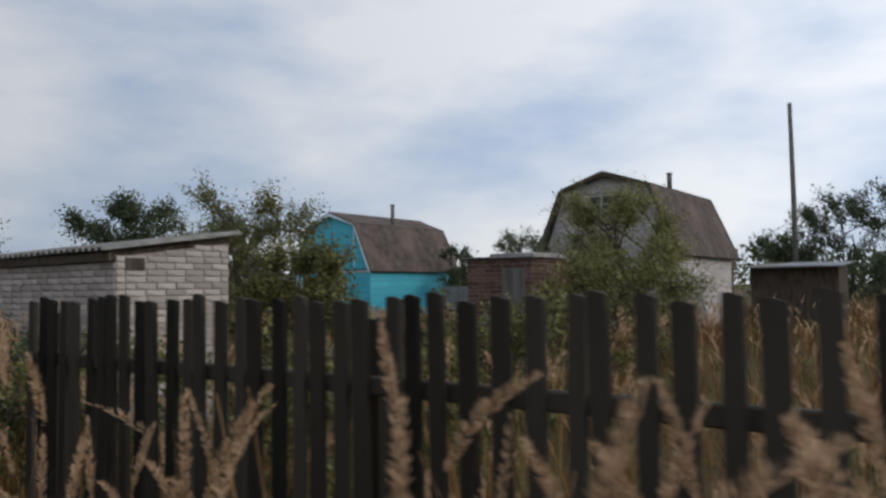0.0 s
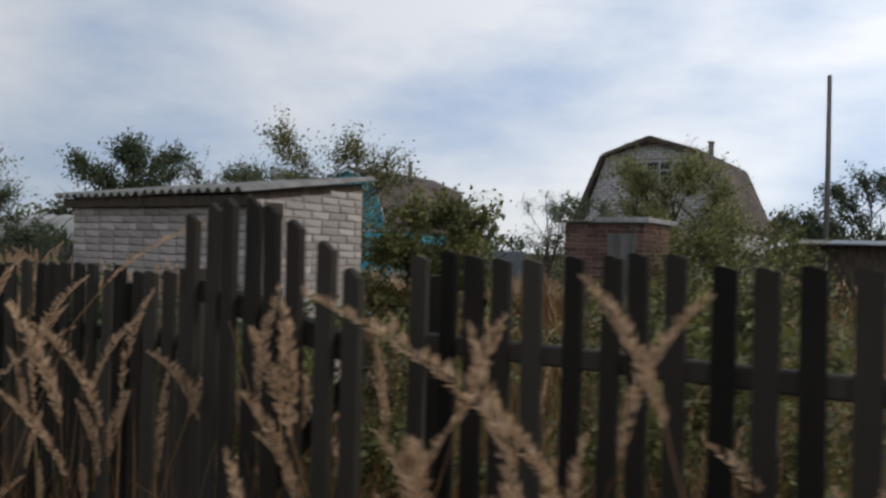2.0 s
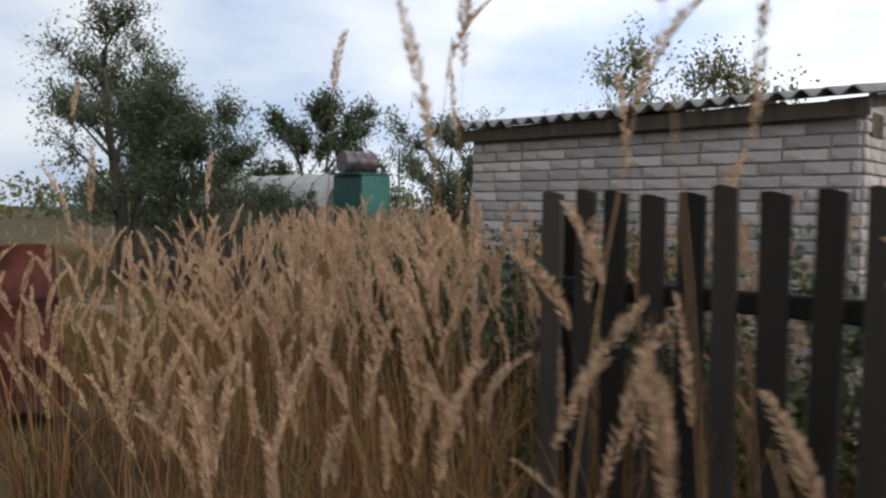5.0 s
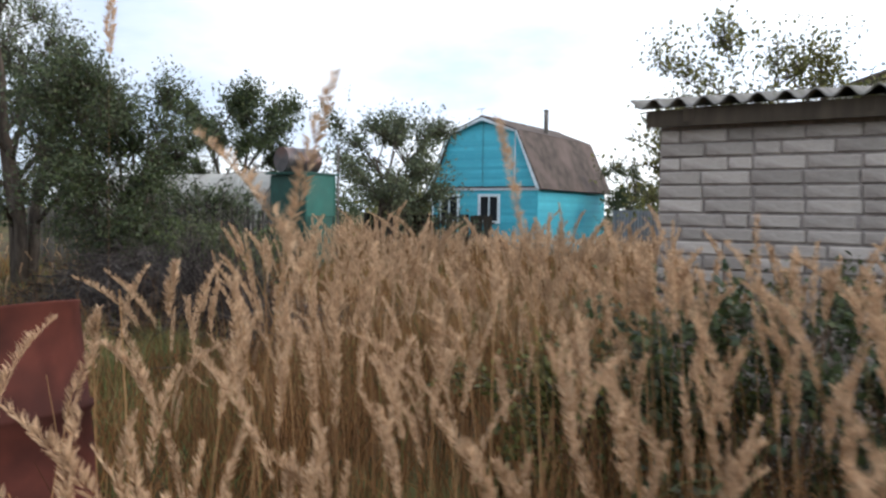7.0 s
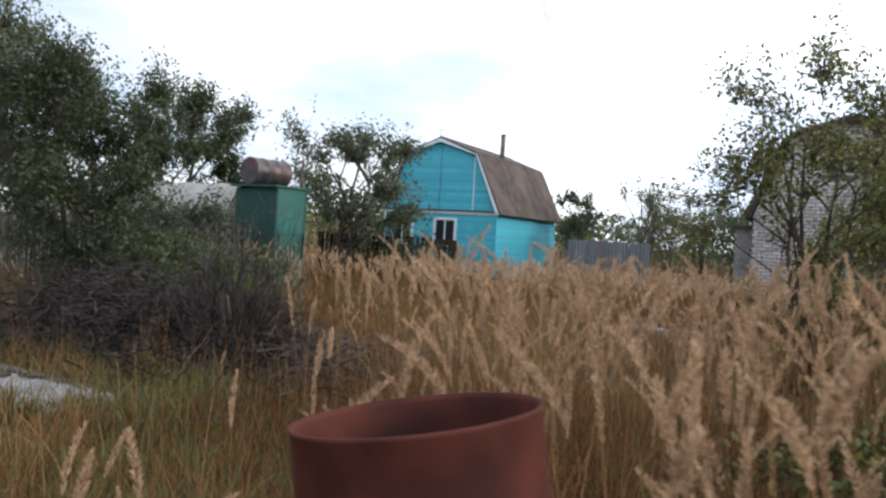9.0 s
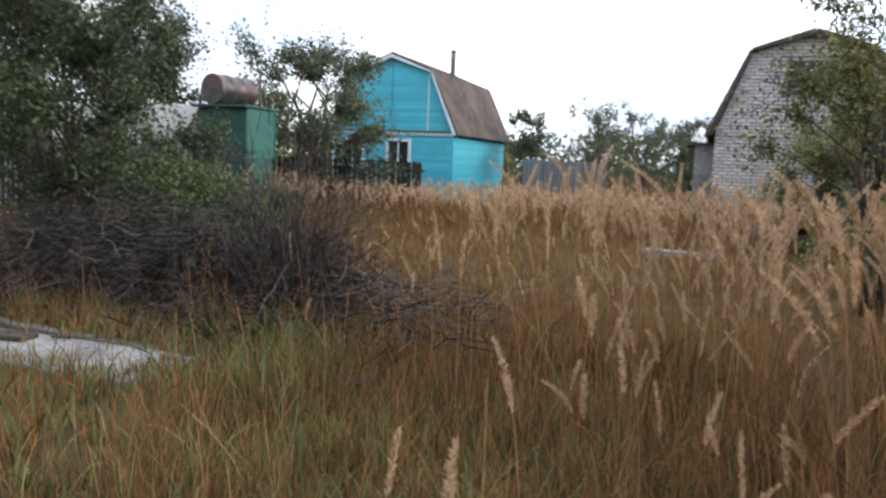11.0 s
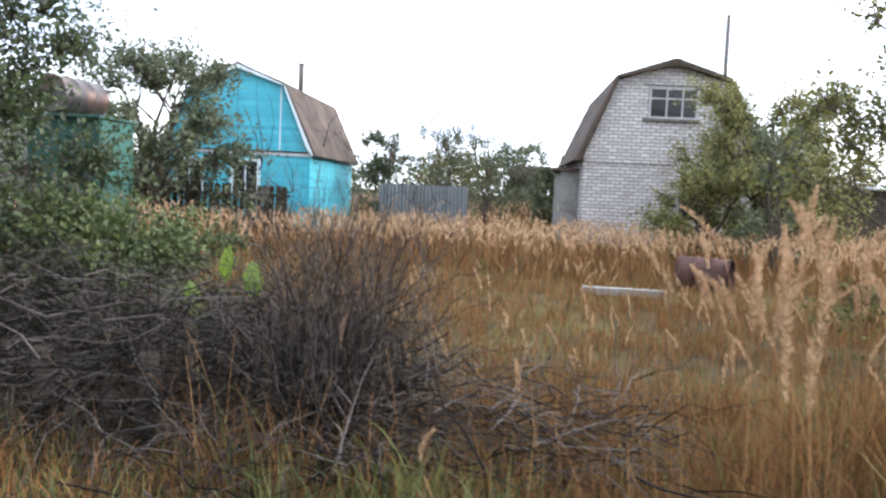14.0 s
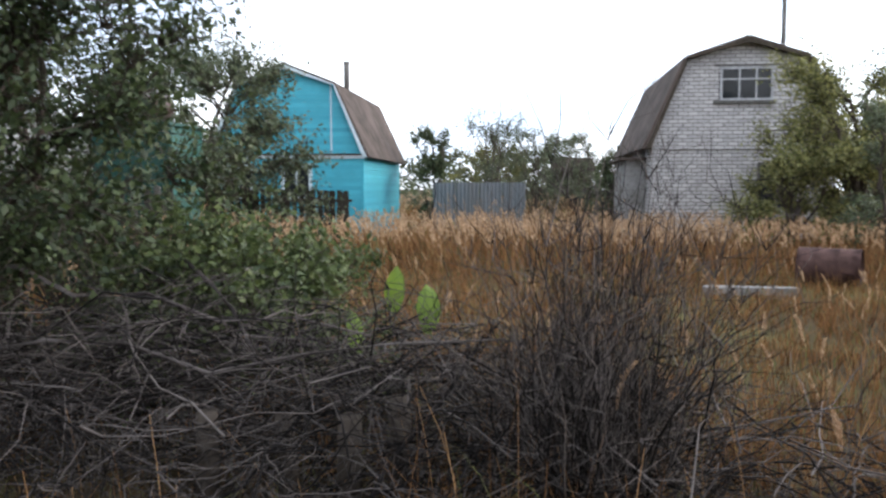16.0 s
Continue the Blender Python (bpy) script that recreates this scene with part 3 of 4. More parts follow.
# ---------------------------------------------------------------- yard things
def build_shower():
    e = empty("shower_cabin", -4.22, 8.0, 0, "green garden shower cabin in the weeds", "shower", rz=0)
    part("frame_panel", box(-0.62, 0.44, 0.0, 0.03, 0.25, 2.27, 0.004), M_DKGREEN, e, "dark green board panel")
    part("side_panel", box(0.445, 0.475, -0.02, 0.95, 1.35, 2.28, 0.004), M_GREEN, e, "bright green upper side panel")
    part("side_panel", box(0.445, 0.470, -0.02, 0.95, 0.25, 1.345, 0.004), M_DKGREEN, e, "dark green lower side panel")
    part("side_panel", box(-0.65, -0.62, 0.0, 0.95, 0.25, 2.25, 0.004), M_DKGREEN, e)
    part("rear_panel", box(-0.50, 0.44, 0.92, 0.95, 0.25, 2.25), M_DKGREEN, e)
    part("roof_board", box(-0.70, 0.52, -0.12, 1.05, 2.285, 2.33, 0.006), M_DKGREEN, e)
    for x in (-0.5, 0.42):
        for y in (0.0, 0.92):
            part("post", box(x, x + 0.05, y + 0.031 if y < 0.5 else y - 0.06, y + 0.08 if y < 0.5 else y - 0.01, 0, 2.28), M_WOOD, e)
    for x in (0.478,):
        for y in (-0.01, 0.91):
            part("edge_strip", box(x, x + 0.012, y, y + 0.03, 0.3, 2.26), M_GREEN, e)


def drum(name, x, y, z, rx, rz, r, h, mat, label, open_top, category="barrel", tilt=0):
    """A steel drum with two rolled hoops, lips and its lid or open mouth."""
    e = new(name)
    e.matrix_basis = pose(x, y, z, rx, tilt, 0) @ pose(0, 0, 0, 0, 0, rz) if tilt else pose(x, y, z, rx, 0, rz)
    tagged(e, label, category)
    prof = [(r, 0.0), (r + 0.008, 0.008), (r, 0.022)]
    for k in (0.333, 0.667):
        prof += [(r, h * k - 0.02), (r + 0.013, h * k - 0.007), (r + 0.013, h * k + 0.007), (r, h * k + 0.02)]
    prof += [(r, h - 0.012), (r + 0.004, h - 0.006), (r + 0.003, h), (r - 0.001, h), (r - 0.004, h - 0.012), (r - 0.005, 0.02)]
    bm, n = bmesh.new(), 40
    rings = [[bm.verts.new((p * math.cos(2 * math.pi * i / n) * (1 + 0.006 * math.sin(3 * i)), p * math.sin(2 * math.pi * i / n), q)) for i in range(n)] for p, q in prof]
    for a, b in zip(rings, rings[1:]):
        for i in range(n):
            bm.faces.new((a[i], a[(i + 1) % n], b[(i + 1) % n], b[i]))
    part("shell", bm, mat, e, smooth=True)
    part("base", tube([(0, 0, 0.006), (0, 0, 0.018)], [r - 0.004] * 2, n), mat, e)
    if not open_top:
        part("lid", tube([(0, 0, h - 0.03), (0, 0, h - 0.018)], [r - 0.008] * 2, n), mat, e)
        part("bung", tube([(r * 0.6, 0, h - 0.02), (r * 0.6, 0, h - 0.004)], [0.03] * 2, 12), mat, e)
    return e


build_shower()
drum("water_tank", -4.52, 7.98, 2.33 + 0.293, -90, -8, 0.28, 0.95, M_TANK, "dark steel drum used as a shower water tank", True, "tank")
part_pole = empty("tap_pipe", -5.4, 10.9, 0, "thin grey standing pipe behind the shower", "pipe")
part("tube", tube([(0, 0, 0), (0, 0, 3.2)], [0.03, 0.03], 8), M_POLE, part_pole)
drum("rusty_barrel", 5.82, -3.03, 0.24, 0, 20, 0.207, 0.955, M_RUST, "open rusty red-brown steel barrel leaning in tall grass", True, tilt=-10)
drum("fallen_barrel", 5.15, 10.35, 0.295, 90, 62, 0.28, 0.86, M_DULLRUST, "rusty barrel lying on its side in dry grass", True)


def build_greenhouse():
    e = empty("greenhouse", -7.5, 9.05, 0, "arched greenhouse covered with dull white film", "greenhouse")
    R, H, X0, X1, n = 1.1, 2.42, -4.6, 2.2, 18
    bm = bmesh.new()
    segs = 14
    grid = []
    for k in range(segs + 1):
        x = X0 + (X1 - X0) * k / segs
        sag = 0.03 * math.sin(k * math.pi) + (0.025 if k % 2 else 0.0)
        grid.append([bm.verts.new((x, -R * math.cos(math.pi * i / n) * (1 - sag / 2), max(0.0, (H - sag) * math.sin(math.pi * i / n) ** 0.8))) for i in range(n + 1)])
    for a, b in zip(grid, grid[1:]):
        for i in range(n):
            bm.faces.new((a[i], a[i + 1], b[i + 1], b[i]))
    for g in (grid[0], grid[-1]):
        bm.faces.new(g)
    bmesh.ops.recalc_face_normals(bm, faces=bm.faces)
    part("film_cover", bm, M_FILM, e, "dull white plastic film", smooth=False)
    for k in range(0, segs + 1, 2):
        x = X0 + (X1 - X0) * k / segs
        part("hoop", tube([(x, -(R + 0.012) * math.cos(math.pi * i / 12), (H + 0.012) * max(0.0, math.sin(math.pi * i / 12)) ** 0.8) for i in range(13)], [0.014] * 13, 5), M_POLE, e)


build_greenhouse()


def build_slab():
    bm = box(-1.3, 1.3, -0.32, 0.32, 0.0, 0.09, 0.012)
    ob = part("concrete_slab", bm, M_CONC, None, m=pose(0.05, -0.2, -0.045, 1, -1, -2))
    tagged(ob, "pale concrete slab lying in short grass", "slab")
    pl = part("plank", box(-1.35, 1.1, -0.05, 0.05, 0.0, 0.045, 0.005), M_POLE, None, m=pose(-0.15, 0.21, 0.02, 0, 0.5, -3))
    tagged(pl, "grey weathered plank along a slab", "plank")
    pl = part("plank", box(-0.5, 0.42, -0.08, 0.08, 0.0, 0.03, 0.005), M_WOOD, None, m=pose(-0.4, -0.1, 0.052, 0, 0, 6))
    tagged(pl, "dark short board lying on a concrete slab", "plank")
    b = part("plank", box(-0.62, 0.62, -0.07, 0.07, 0.0, 0.12, 0.01), M_CONC, None, m=pose(4.0, 8.75, 0.03, 1, 0.5, 2))
    tagged(b, "pale squared beam lying on dry grass", "plank")


build_slab()


def build_outhouse():
    e = empty("brick_outhouse", 9.25, 7.0, 0, "small ruined red-brown brick outhouse with pale roof slab", "outhouse")
    part("wall", box(0, 1.35, 0, 0.12, 0, 2.12), M_MORTAR, e)
    part("wall", box(1.23, 1.35, 0.12, 1.3, 0, 2.12), M_MORTAR, e)
    part("wall", box(0, 0.12, 0.12, 1.3, 0, 2.12), M_MORTAR, e)
    part("wall", box(0.12, 1.23, 1.18, 1.3, 0, 2.12), M_MORTAR, e)
    part("roof_slab", box(0.55, 1.45, -0.12, 1.4, 2.125, 2.21, 0.01), M_CONC, e, "pale concrete roof slab")
    part("roof_slab", box(-0.10, 0.545, -0.10, 1.4, 2.07 + 0.055, 2.16, 0.01), M_POLE, e, "grey roof boards")
    part("door", box(0.75, 1.22, -0.05, -0.016, 0.1, 1.95, 0.006), M_POLE, e, "grey plank door")
    return e


outhouse = build_outhouse()


def build_low_shed():
    e = empty("metal_roof_shed", 10.9, 20.6, 0, "low dark wooden shed with patched sheet metal roof", "shed")
    part("wall", box(0, 2.5, 0, 1.8, 0, 2.1), M_WOOD, e)
    for i in range(3):
        part("roof_sheet", box(-0.15 + i * 0.95, -0.15 + (i + 1) * 0.95 - 0.01, -0.3, 2.0, 2.105, 2.14 + 0.01 * (i % 2)), M_METAL if i else M_SLATE, e, m=pose(0, 0, 0, 4, 0, 0))
    e2 = empty("dark_barn", 2.5, 40, 0, "dark brown wooden barn in the distance", "barn")
    part("wall", box(0, 2.0, 0, 3, 0, 2.4), M_WOOD, e2)
    part("roof", prism([(-0.2, 2.4), (2.2, 2.4), (2.1, 3.1), (0.0, 3.1)], -0.2, 3.2), M_ROOF, e2)
    e3 = empty("metal_fence", -1.9, 21.6, 0, "grey sheet metal fence beside the blue house", "fence")
    for i in range(4):
        part("panel", corrugated(i * 0.72, i * 0.72 + 0.71, 0.0, 0.02, 0.0, 0.0, 0.12, 0.015), M_METAL, e3, m=Matrix(((1, 0, 0, 0), (0, 0, 1, 0), (0, 82, 0, 0.0), (0, 0, 0, 1))))
    e4 = empty("utility_pole", 10.66, 28.84, 0, "tall thin grey wooden utility pole", "pole")
    part("pole", tube([(0, 0, 0), (0.03, 0, 5), (0.0, 0, 9.0)], [0.12, 0.10, 0.08], 10), M_POLE, e4, smooth=True)


build_low_shed()


# ---------------------------------------------------------------- trees and bushes
def build_tree(name, label, x, y, height, radius, leaf_mat, n_leaf=4000, leaf=0.07, trunk_r=0.09, stems=1, bottom=0.25, airy=0.5, category="tree", twig_share=0.35, seed=1, gapiness=0.15):
    """Trunk or stems, limbs that fork into twigs, and leaves gathered round the twigs in uneven clumps."""
    global rng
    rng = np.random.default_rng(seed)
    r = np.random.default_rng(seed)
    e = empty(name, x, y, float(ground_z(np.float64(x), np.float64(y))) - 0.03, label, category)
    bm = bmesh.new()
    tips = []
    for s in range(stems):
        a = r.uniform(0, 6.28)
        spread = 0.10 * radius if stems == 1 else r.uniform(0.1, 0.5) * radius
        top = height * r.uniform(0.62, 0.8)
        pts = [Vector((0.12 * (stems > 1) * math.cos(a), 0.12 * (stems > 1) * math.sin(a), 0))]
        for k in range(1, 6):
            q = k / 5
            pts.append(Vector((math.cos(a) * spread * q + r.normal() * 0.05, math.sin(a) * spread * q + r.normal() * 0.05, top * q)))
        part("trunk", tube(pts, [trunk_r * (1 - 0.75 * k / 5) for k in range(6)], 7), M_BARK, e, smooth=True)
        for j in range(int(16 / stems ** 0.5)):
            q = r.uniform(bottom, 1.0)
            i = min(4, int(q * 5))
            b = pts[i].lerp(pts[i + 1], q * 5 - i)
            aa = r.uniform(0, 6.28)
            reach = radius * r.uniform(0.55, 1.0) * (1.0 - 0.45 * q ** 2)
            up = r.uniform(0.15, 0.75) * reach + 0.22 * (height - b.z) * q
            end = b + Vector((math.cos(aa) * reach, math.sin(aa) * reach, up))
            end.z = min(end.z, height * r.uniform(0.85, 1.0))
            mid = b.lerp(end, 0.5) + Vector((r.normal() * 0.08, r.normal() * 0.08, reach * 0.12))
            tube([b, b.lerp(mid, 0.55), mid, mid.lerp(end, 0.6), end], [trunk_r * f * (1 - 0.4 * q) for f in (0.42, 0.33, 0.25, 0.16, 0.07)], 5, bm)
            part("limb", bm, M_BARK, e, smooth=True)
            bm = bmesh.new()
            for k in range(5):
                f = r.uniform(0.35, 1.0)
                c = b.lerp(mid, f * 2) if f < 0.5 else mid.lerp(end, f * 2 - 1)
                tips.append(c)
    bm.free()
    tips = np.array([tuple(t) for t in tips])
    nt = max(80, int(n_leaf * 0.07))
    pick = tips[r.integers(len(tips), size=nt)]
    out = pick - np.array([0, 0, height * 0.35])
    ways = out / (np.linalg.norm(out, axis=1, keepdims=True) + 1e-6) + r.normal(size=(nt, 3)) * 0.55
    ways /= np.linalg.norm(ways, axis=1, keepdims=True)
    tv, tt, tp = twigs(pick, ways, r.uniform(0.3, 0.9, nt) * radius * 0.45, np.full(nt, trunk_r * 0.06 + 0.003), 3, 0.18, 0.08)
    tagged(put("twig_mass", fast_mesh("twig_mass", tv, tt, [M_BARK]), e), kind="stuff")
    k = r.integers(nt, size=n_leaf)
    s = r.integers(1, 4, size=n_leaf)
    keep_noise = np.sin(tp[k, 0, 0] * 2.7 / radius * 2 + seed) * np.cos(tp[k, 0, 2] * 3.1 + seed * 2) > -1 + gapiness
    c = tp[k, s][keep_noise] + r.normal(size=(keep_noise.sum(), 3)) * radius * 0.028 * (0.6 + airy)
    lv, lt = leaves(c, leaf)
    tagged(put("crown", fast_mesh("crown", lv, lt, [leaf_mat]), e), kind="stuff")
    return e


build_tree("pear_tree", "dense dark green fruit tree beyond the greenhouse", -11.2, 12.2, 5.9, 2.4, M_LEAF_DARK, 22000, 0.12, 0.12, 2, 0.12, 0.6, seed=11)
build_tree("apple_tree", "grey-green apple tree beside the shower cabin", -5.4, 13.0, 4.9, 2.2, M_LEAF_GREY, 14000, 0.10, 0.10, 3, 0.1, 0.6, seed=12)
build_tree("willow_tree", "tall loose grey-green tree with thin branches", -6.0, 3.0, 6.0, 2.2, M_LEAF_GREY, 17000, 0.08, 0.13, 3, 0.15, 0.8, seed=13)
build_tree("wild_plum", "dark green wild plum tree beside a brush heap", -2.4, 2.7, 3.8, 1.6, M_LEAF_DARK, 36000, 0.052, 0.05, 6, 0.34, 0.8, seed=14, gapiness=0.05)
build_tree("young_pear", "airy yellowing tree behind the brick shed", 6.1, 4.8, 3.85, 1.4, M_LEAF_OLIVE, 13000, 0.055, 0.04, 5, 0.03, 0.9, seed=15, gapiness=0.4)
build_tree("old_apple_tree", "olive green apple tree before the brick house", 8.6, 16.6, 4.5, 2.4, M_LEAF_LIGHT, 26000, 0.08, 0.12, 4, 0.1, 0.6, seed=16, gapiness=0.03)
build_tree("garden_bush", "low yellowing bush before the brick house", 6.9, 15.9, 2.7, 1.5, M_LEAF_LIGHT, 14000, 0.08, 0.05, 5, 0.06, 0.6, "bush", seed=46)
build_tree("garden_bush", "dense yellow-green bush behind the brick shed", 9.6, 2.6, 2.45, 1.15, M_LEAF_OLIVE, 16000, 0.06, 0.04, 6, 0.04, 0.6, "bush", seed=17)
build_tree("garden_bush", "brownish bush beside the brick outhouse", 11.6, 7.4, 2.2, 1.5, M_LEAF_OLIVE, 10000, 0.065, 0.04, 5, 0.04, 0.6, "bush", seed=18)
build_tree("garden_bush", "low yellowing bush near the picket fence", 12.5, 2.5, 1.3, 1.3, M_LEAF_OLIVE, 7000, 0.06, 0.03, 6, 0.04, 0.6, "bush", seed=28)
build_tree("fence_bush", "low dark bush growing behind pickets", -5.2, 6.8, 2.2, 0.9, M_LEAF_DARK, 9000, 0.06, 0.03, 5, 0.04, 0.6, "bush", seed=19)
build_tree("fence_bush", "green bush at the foot of a plum tree", -2.2, 3.1, 1.3, 1.2, M_LEAF_DARK, 15000, 0.05, 0.03, 7, 0.03, 0.8, "bush", seed=29)
build_tree("nettle_bush", "fresh green weeds beside a brush pile", -0.7, 3.1, 1.1, 0.95, M_LEAF_FRESH, 8000, 0.055, 0.015, 8, 0.04, 0.7, "bush", seed=20)
build_tree("house_bush", "green bush at the blue house corner", -1.9, 23.6, 4.1, 1.3, M_LEAF_DARK, 7000, 0.09, 0.05, 3, 0.1, 0.6, "bush", seed=21)
build_tree("bare_bush", "half-bare grey bush beyond the metal fence", -0.4, 26.5, 5.0, 1.9, M_LEAF_GREY, 5000, 0.08, 0.05, 6, 0.1, 1.0, "bush", seed=22)
build_tree("bare_bush", "thin grey bush between the two houses", 1.3, 31.0, 4.6, 1.8, M_LEAF_GREY, 4500, 0.09, 0.05, 6, 0.1, 1.0, "bush", seed=42)
build_tree("bare_bush", "thin grey bush beside a dark barn", 3.6, 36.0, 4.6, 1.9, M_LEAF_GREY, 5500, 0.10, 0.05, 6, 0.1, 1.0, "bush", seed=43)
build_tree("bare_bush", "low olive thicket behind the metal fence", -0.6, 33.0, 3.4, 2.2, M_LEAF_OLIVE, 6000, 0.10, 0.05, 7, 0.05, 0.9, "bush", seed=44)
build_tree("bare_bush", "low dark thicket at the end of the yard", 2.2, 41.0, 3.9, 2.6, M_LEAF_DARK, 7000, 0.12, 0.05, 7, 0.05, 0.9, "bush", seed=45)
build_tree("house_bush", "dark bush leaning on the brick house porch", 4.1, 25.5, 3.6, 1.1, M_LEAF_DARK, 5000, 0.10, 0.05, 3, 0.1, 0.6, "bush", seed=23)
build_tree("outhouse_tree", "slim pale-leaved tree between the houses", 7.4, 12.4, 3.8, 0.9, M_LEAF_GREY, 4500, 0.07, 0.045, 3, 0.15, 0.9, seed=24, gapiness=0.4)
build_tree("yard_tree", "dark green tree beyond the low metal shed", 12.2, 32.0, 5.6, 2.6, M_LEAF_DARK, 9000, 0.13, 0.09, 3, 0.1, 0.6, seed=25)
build_tree("yard_tree", "dark green tree at the edge of the gardens", 15.6, 30.5, 5.9, 3.0, M_LEAF_DARK, 9000, 0.14, 0.09, 3, 0.1, 0.6, seed=26)
build_tree("yard_tree", "dark tree between the pole and the brick house", 9.6, 33.5, 4.6, 1.8, M_LEAF_DARK, 5000, 0.14, 0.07, 3, 0.1, 0.6, seed=27)
build_tree("fence_bush", "dark leafy bush behind the pickets", -7.6, 7.0, 2.6, 1.0, M_LEAF_DARK, 10000, 0.06, 0.025, 6, 0.03, 0.6, "bush", seed=33)
build_tree("fence_bush", "airy green bush beside the plum tree", -1.1, 2.9, 1.45, 0.8, M_LEAF_FRESH, 8000, 0.05, 0.02, 5, 0.03, 0.8, "bush", seed=34)
build_tree("shed_weed", "dark rank weeds against the brick shed", 8.6, -0.95, 1.35, 0.8, M_LEAF_DARK, 7000, 0.045, 0.012, 8, 0.03, 0.8, "weeds", seed=35)
build_tree("shed_weed", "dark rank weeds beside the shed wall", 7.5, -0.95, 1.3, 0.8, M_LEAF_DARK, 8000, 0.042, 0.012, 9, 0.03, 0.8, "weeds", seed=36)
build_tree("shed_weed", "brownish weeds at the shed corner", 6.7, -0.75, 0.95, 0.6, M_LEAF_OLIVE, 5000, 0.04, 0.012, 8, 0.03, 0.8, "weeds", seed=47)
build_tree("shed_weed", "dark weeds between fence and shed", 10.2, -1.4, 1.3, 0.9, M_LEAF_DARK, 7000, 0.05, 0.012, 8, 0.03, 0.7, "weeds", seed=37)
build_tree("shed_weed", "brown-green weeds behind the gate", 11.7, -1.3, 1.2, 0.9, M_LEAF_OLIVE, 7000, 0.05, 0.012, 8, 0.03, 0.7, "weeds", seed=38)
build_tree("shed_weed", "brown-green weeds behind the pickets", 13.6, -0.9, 1.25, 1.0, M_LEAF_OLIVE, 7000, 0.05, 0.012, 8, 0.03, 0.7, "weeds", seed=39)


def far_woods():
    """A ragged belt of distant trees all round."""
    global rng
    rng = np.random.default_rng(5)
    pieces = []
    for i in range(230):
        a = rng.uniform(0, 2 * math.pi)
        d = rng.uniform(45, 95)
        if abs(a - math.pi / 2) > 2.2 and rng.random() < 0.5:
            continue
        cx, cy = 4 + d * math.cos(a), 6 + d * math.sin(a)
        h, r = rng.uniform(2.5, 4.8) * (d / 60), rng.uniform(1.6, 3.4) * (d / 60)
        n = 420
        u = rng.normal(size=(n, 3))
        u /= np.linalg.norm(u, axis=1, keepdims=True)
        lump = 1 + 0.28 * np.sin(u[:, 0] * 5 + i) * np.cos(u[:, 2] * 6 + 2 * i)
        c = u * (rng.uniform(0.5, 1, n) ** 0.5 * lump)[:, None] * np.array([r, r, h / 2]) + np.array([cx, cy, h / 2])
        c[:, 2] = np.maximum(c[:, 2], 0.1)
        v, t = leaves(c, 0.42 * d / 60)
        pieces.append((v, t, int(rng.integers(3))))
    v, t, ix = gather(pieces)
    ob = new("far_woods", fast_mesh("far_woods", v, t, [M_LEAF_DARK, M_LEAF_GREY, M_LEAF_OLIVE], ix))
    tagged(ob, "distant belt of autumn trees and bushes", "woods", kind="stuff")


far_woods()


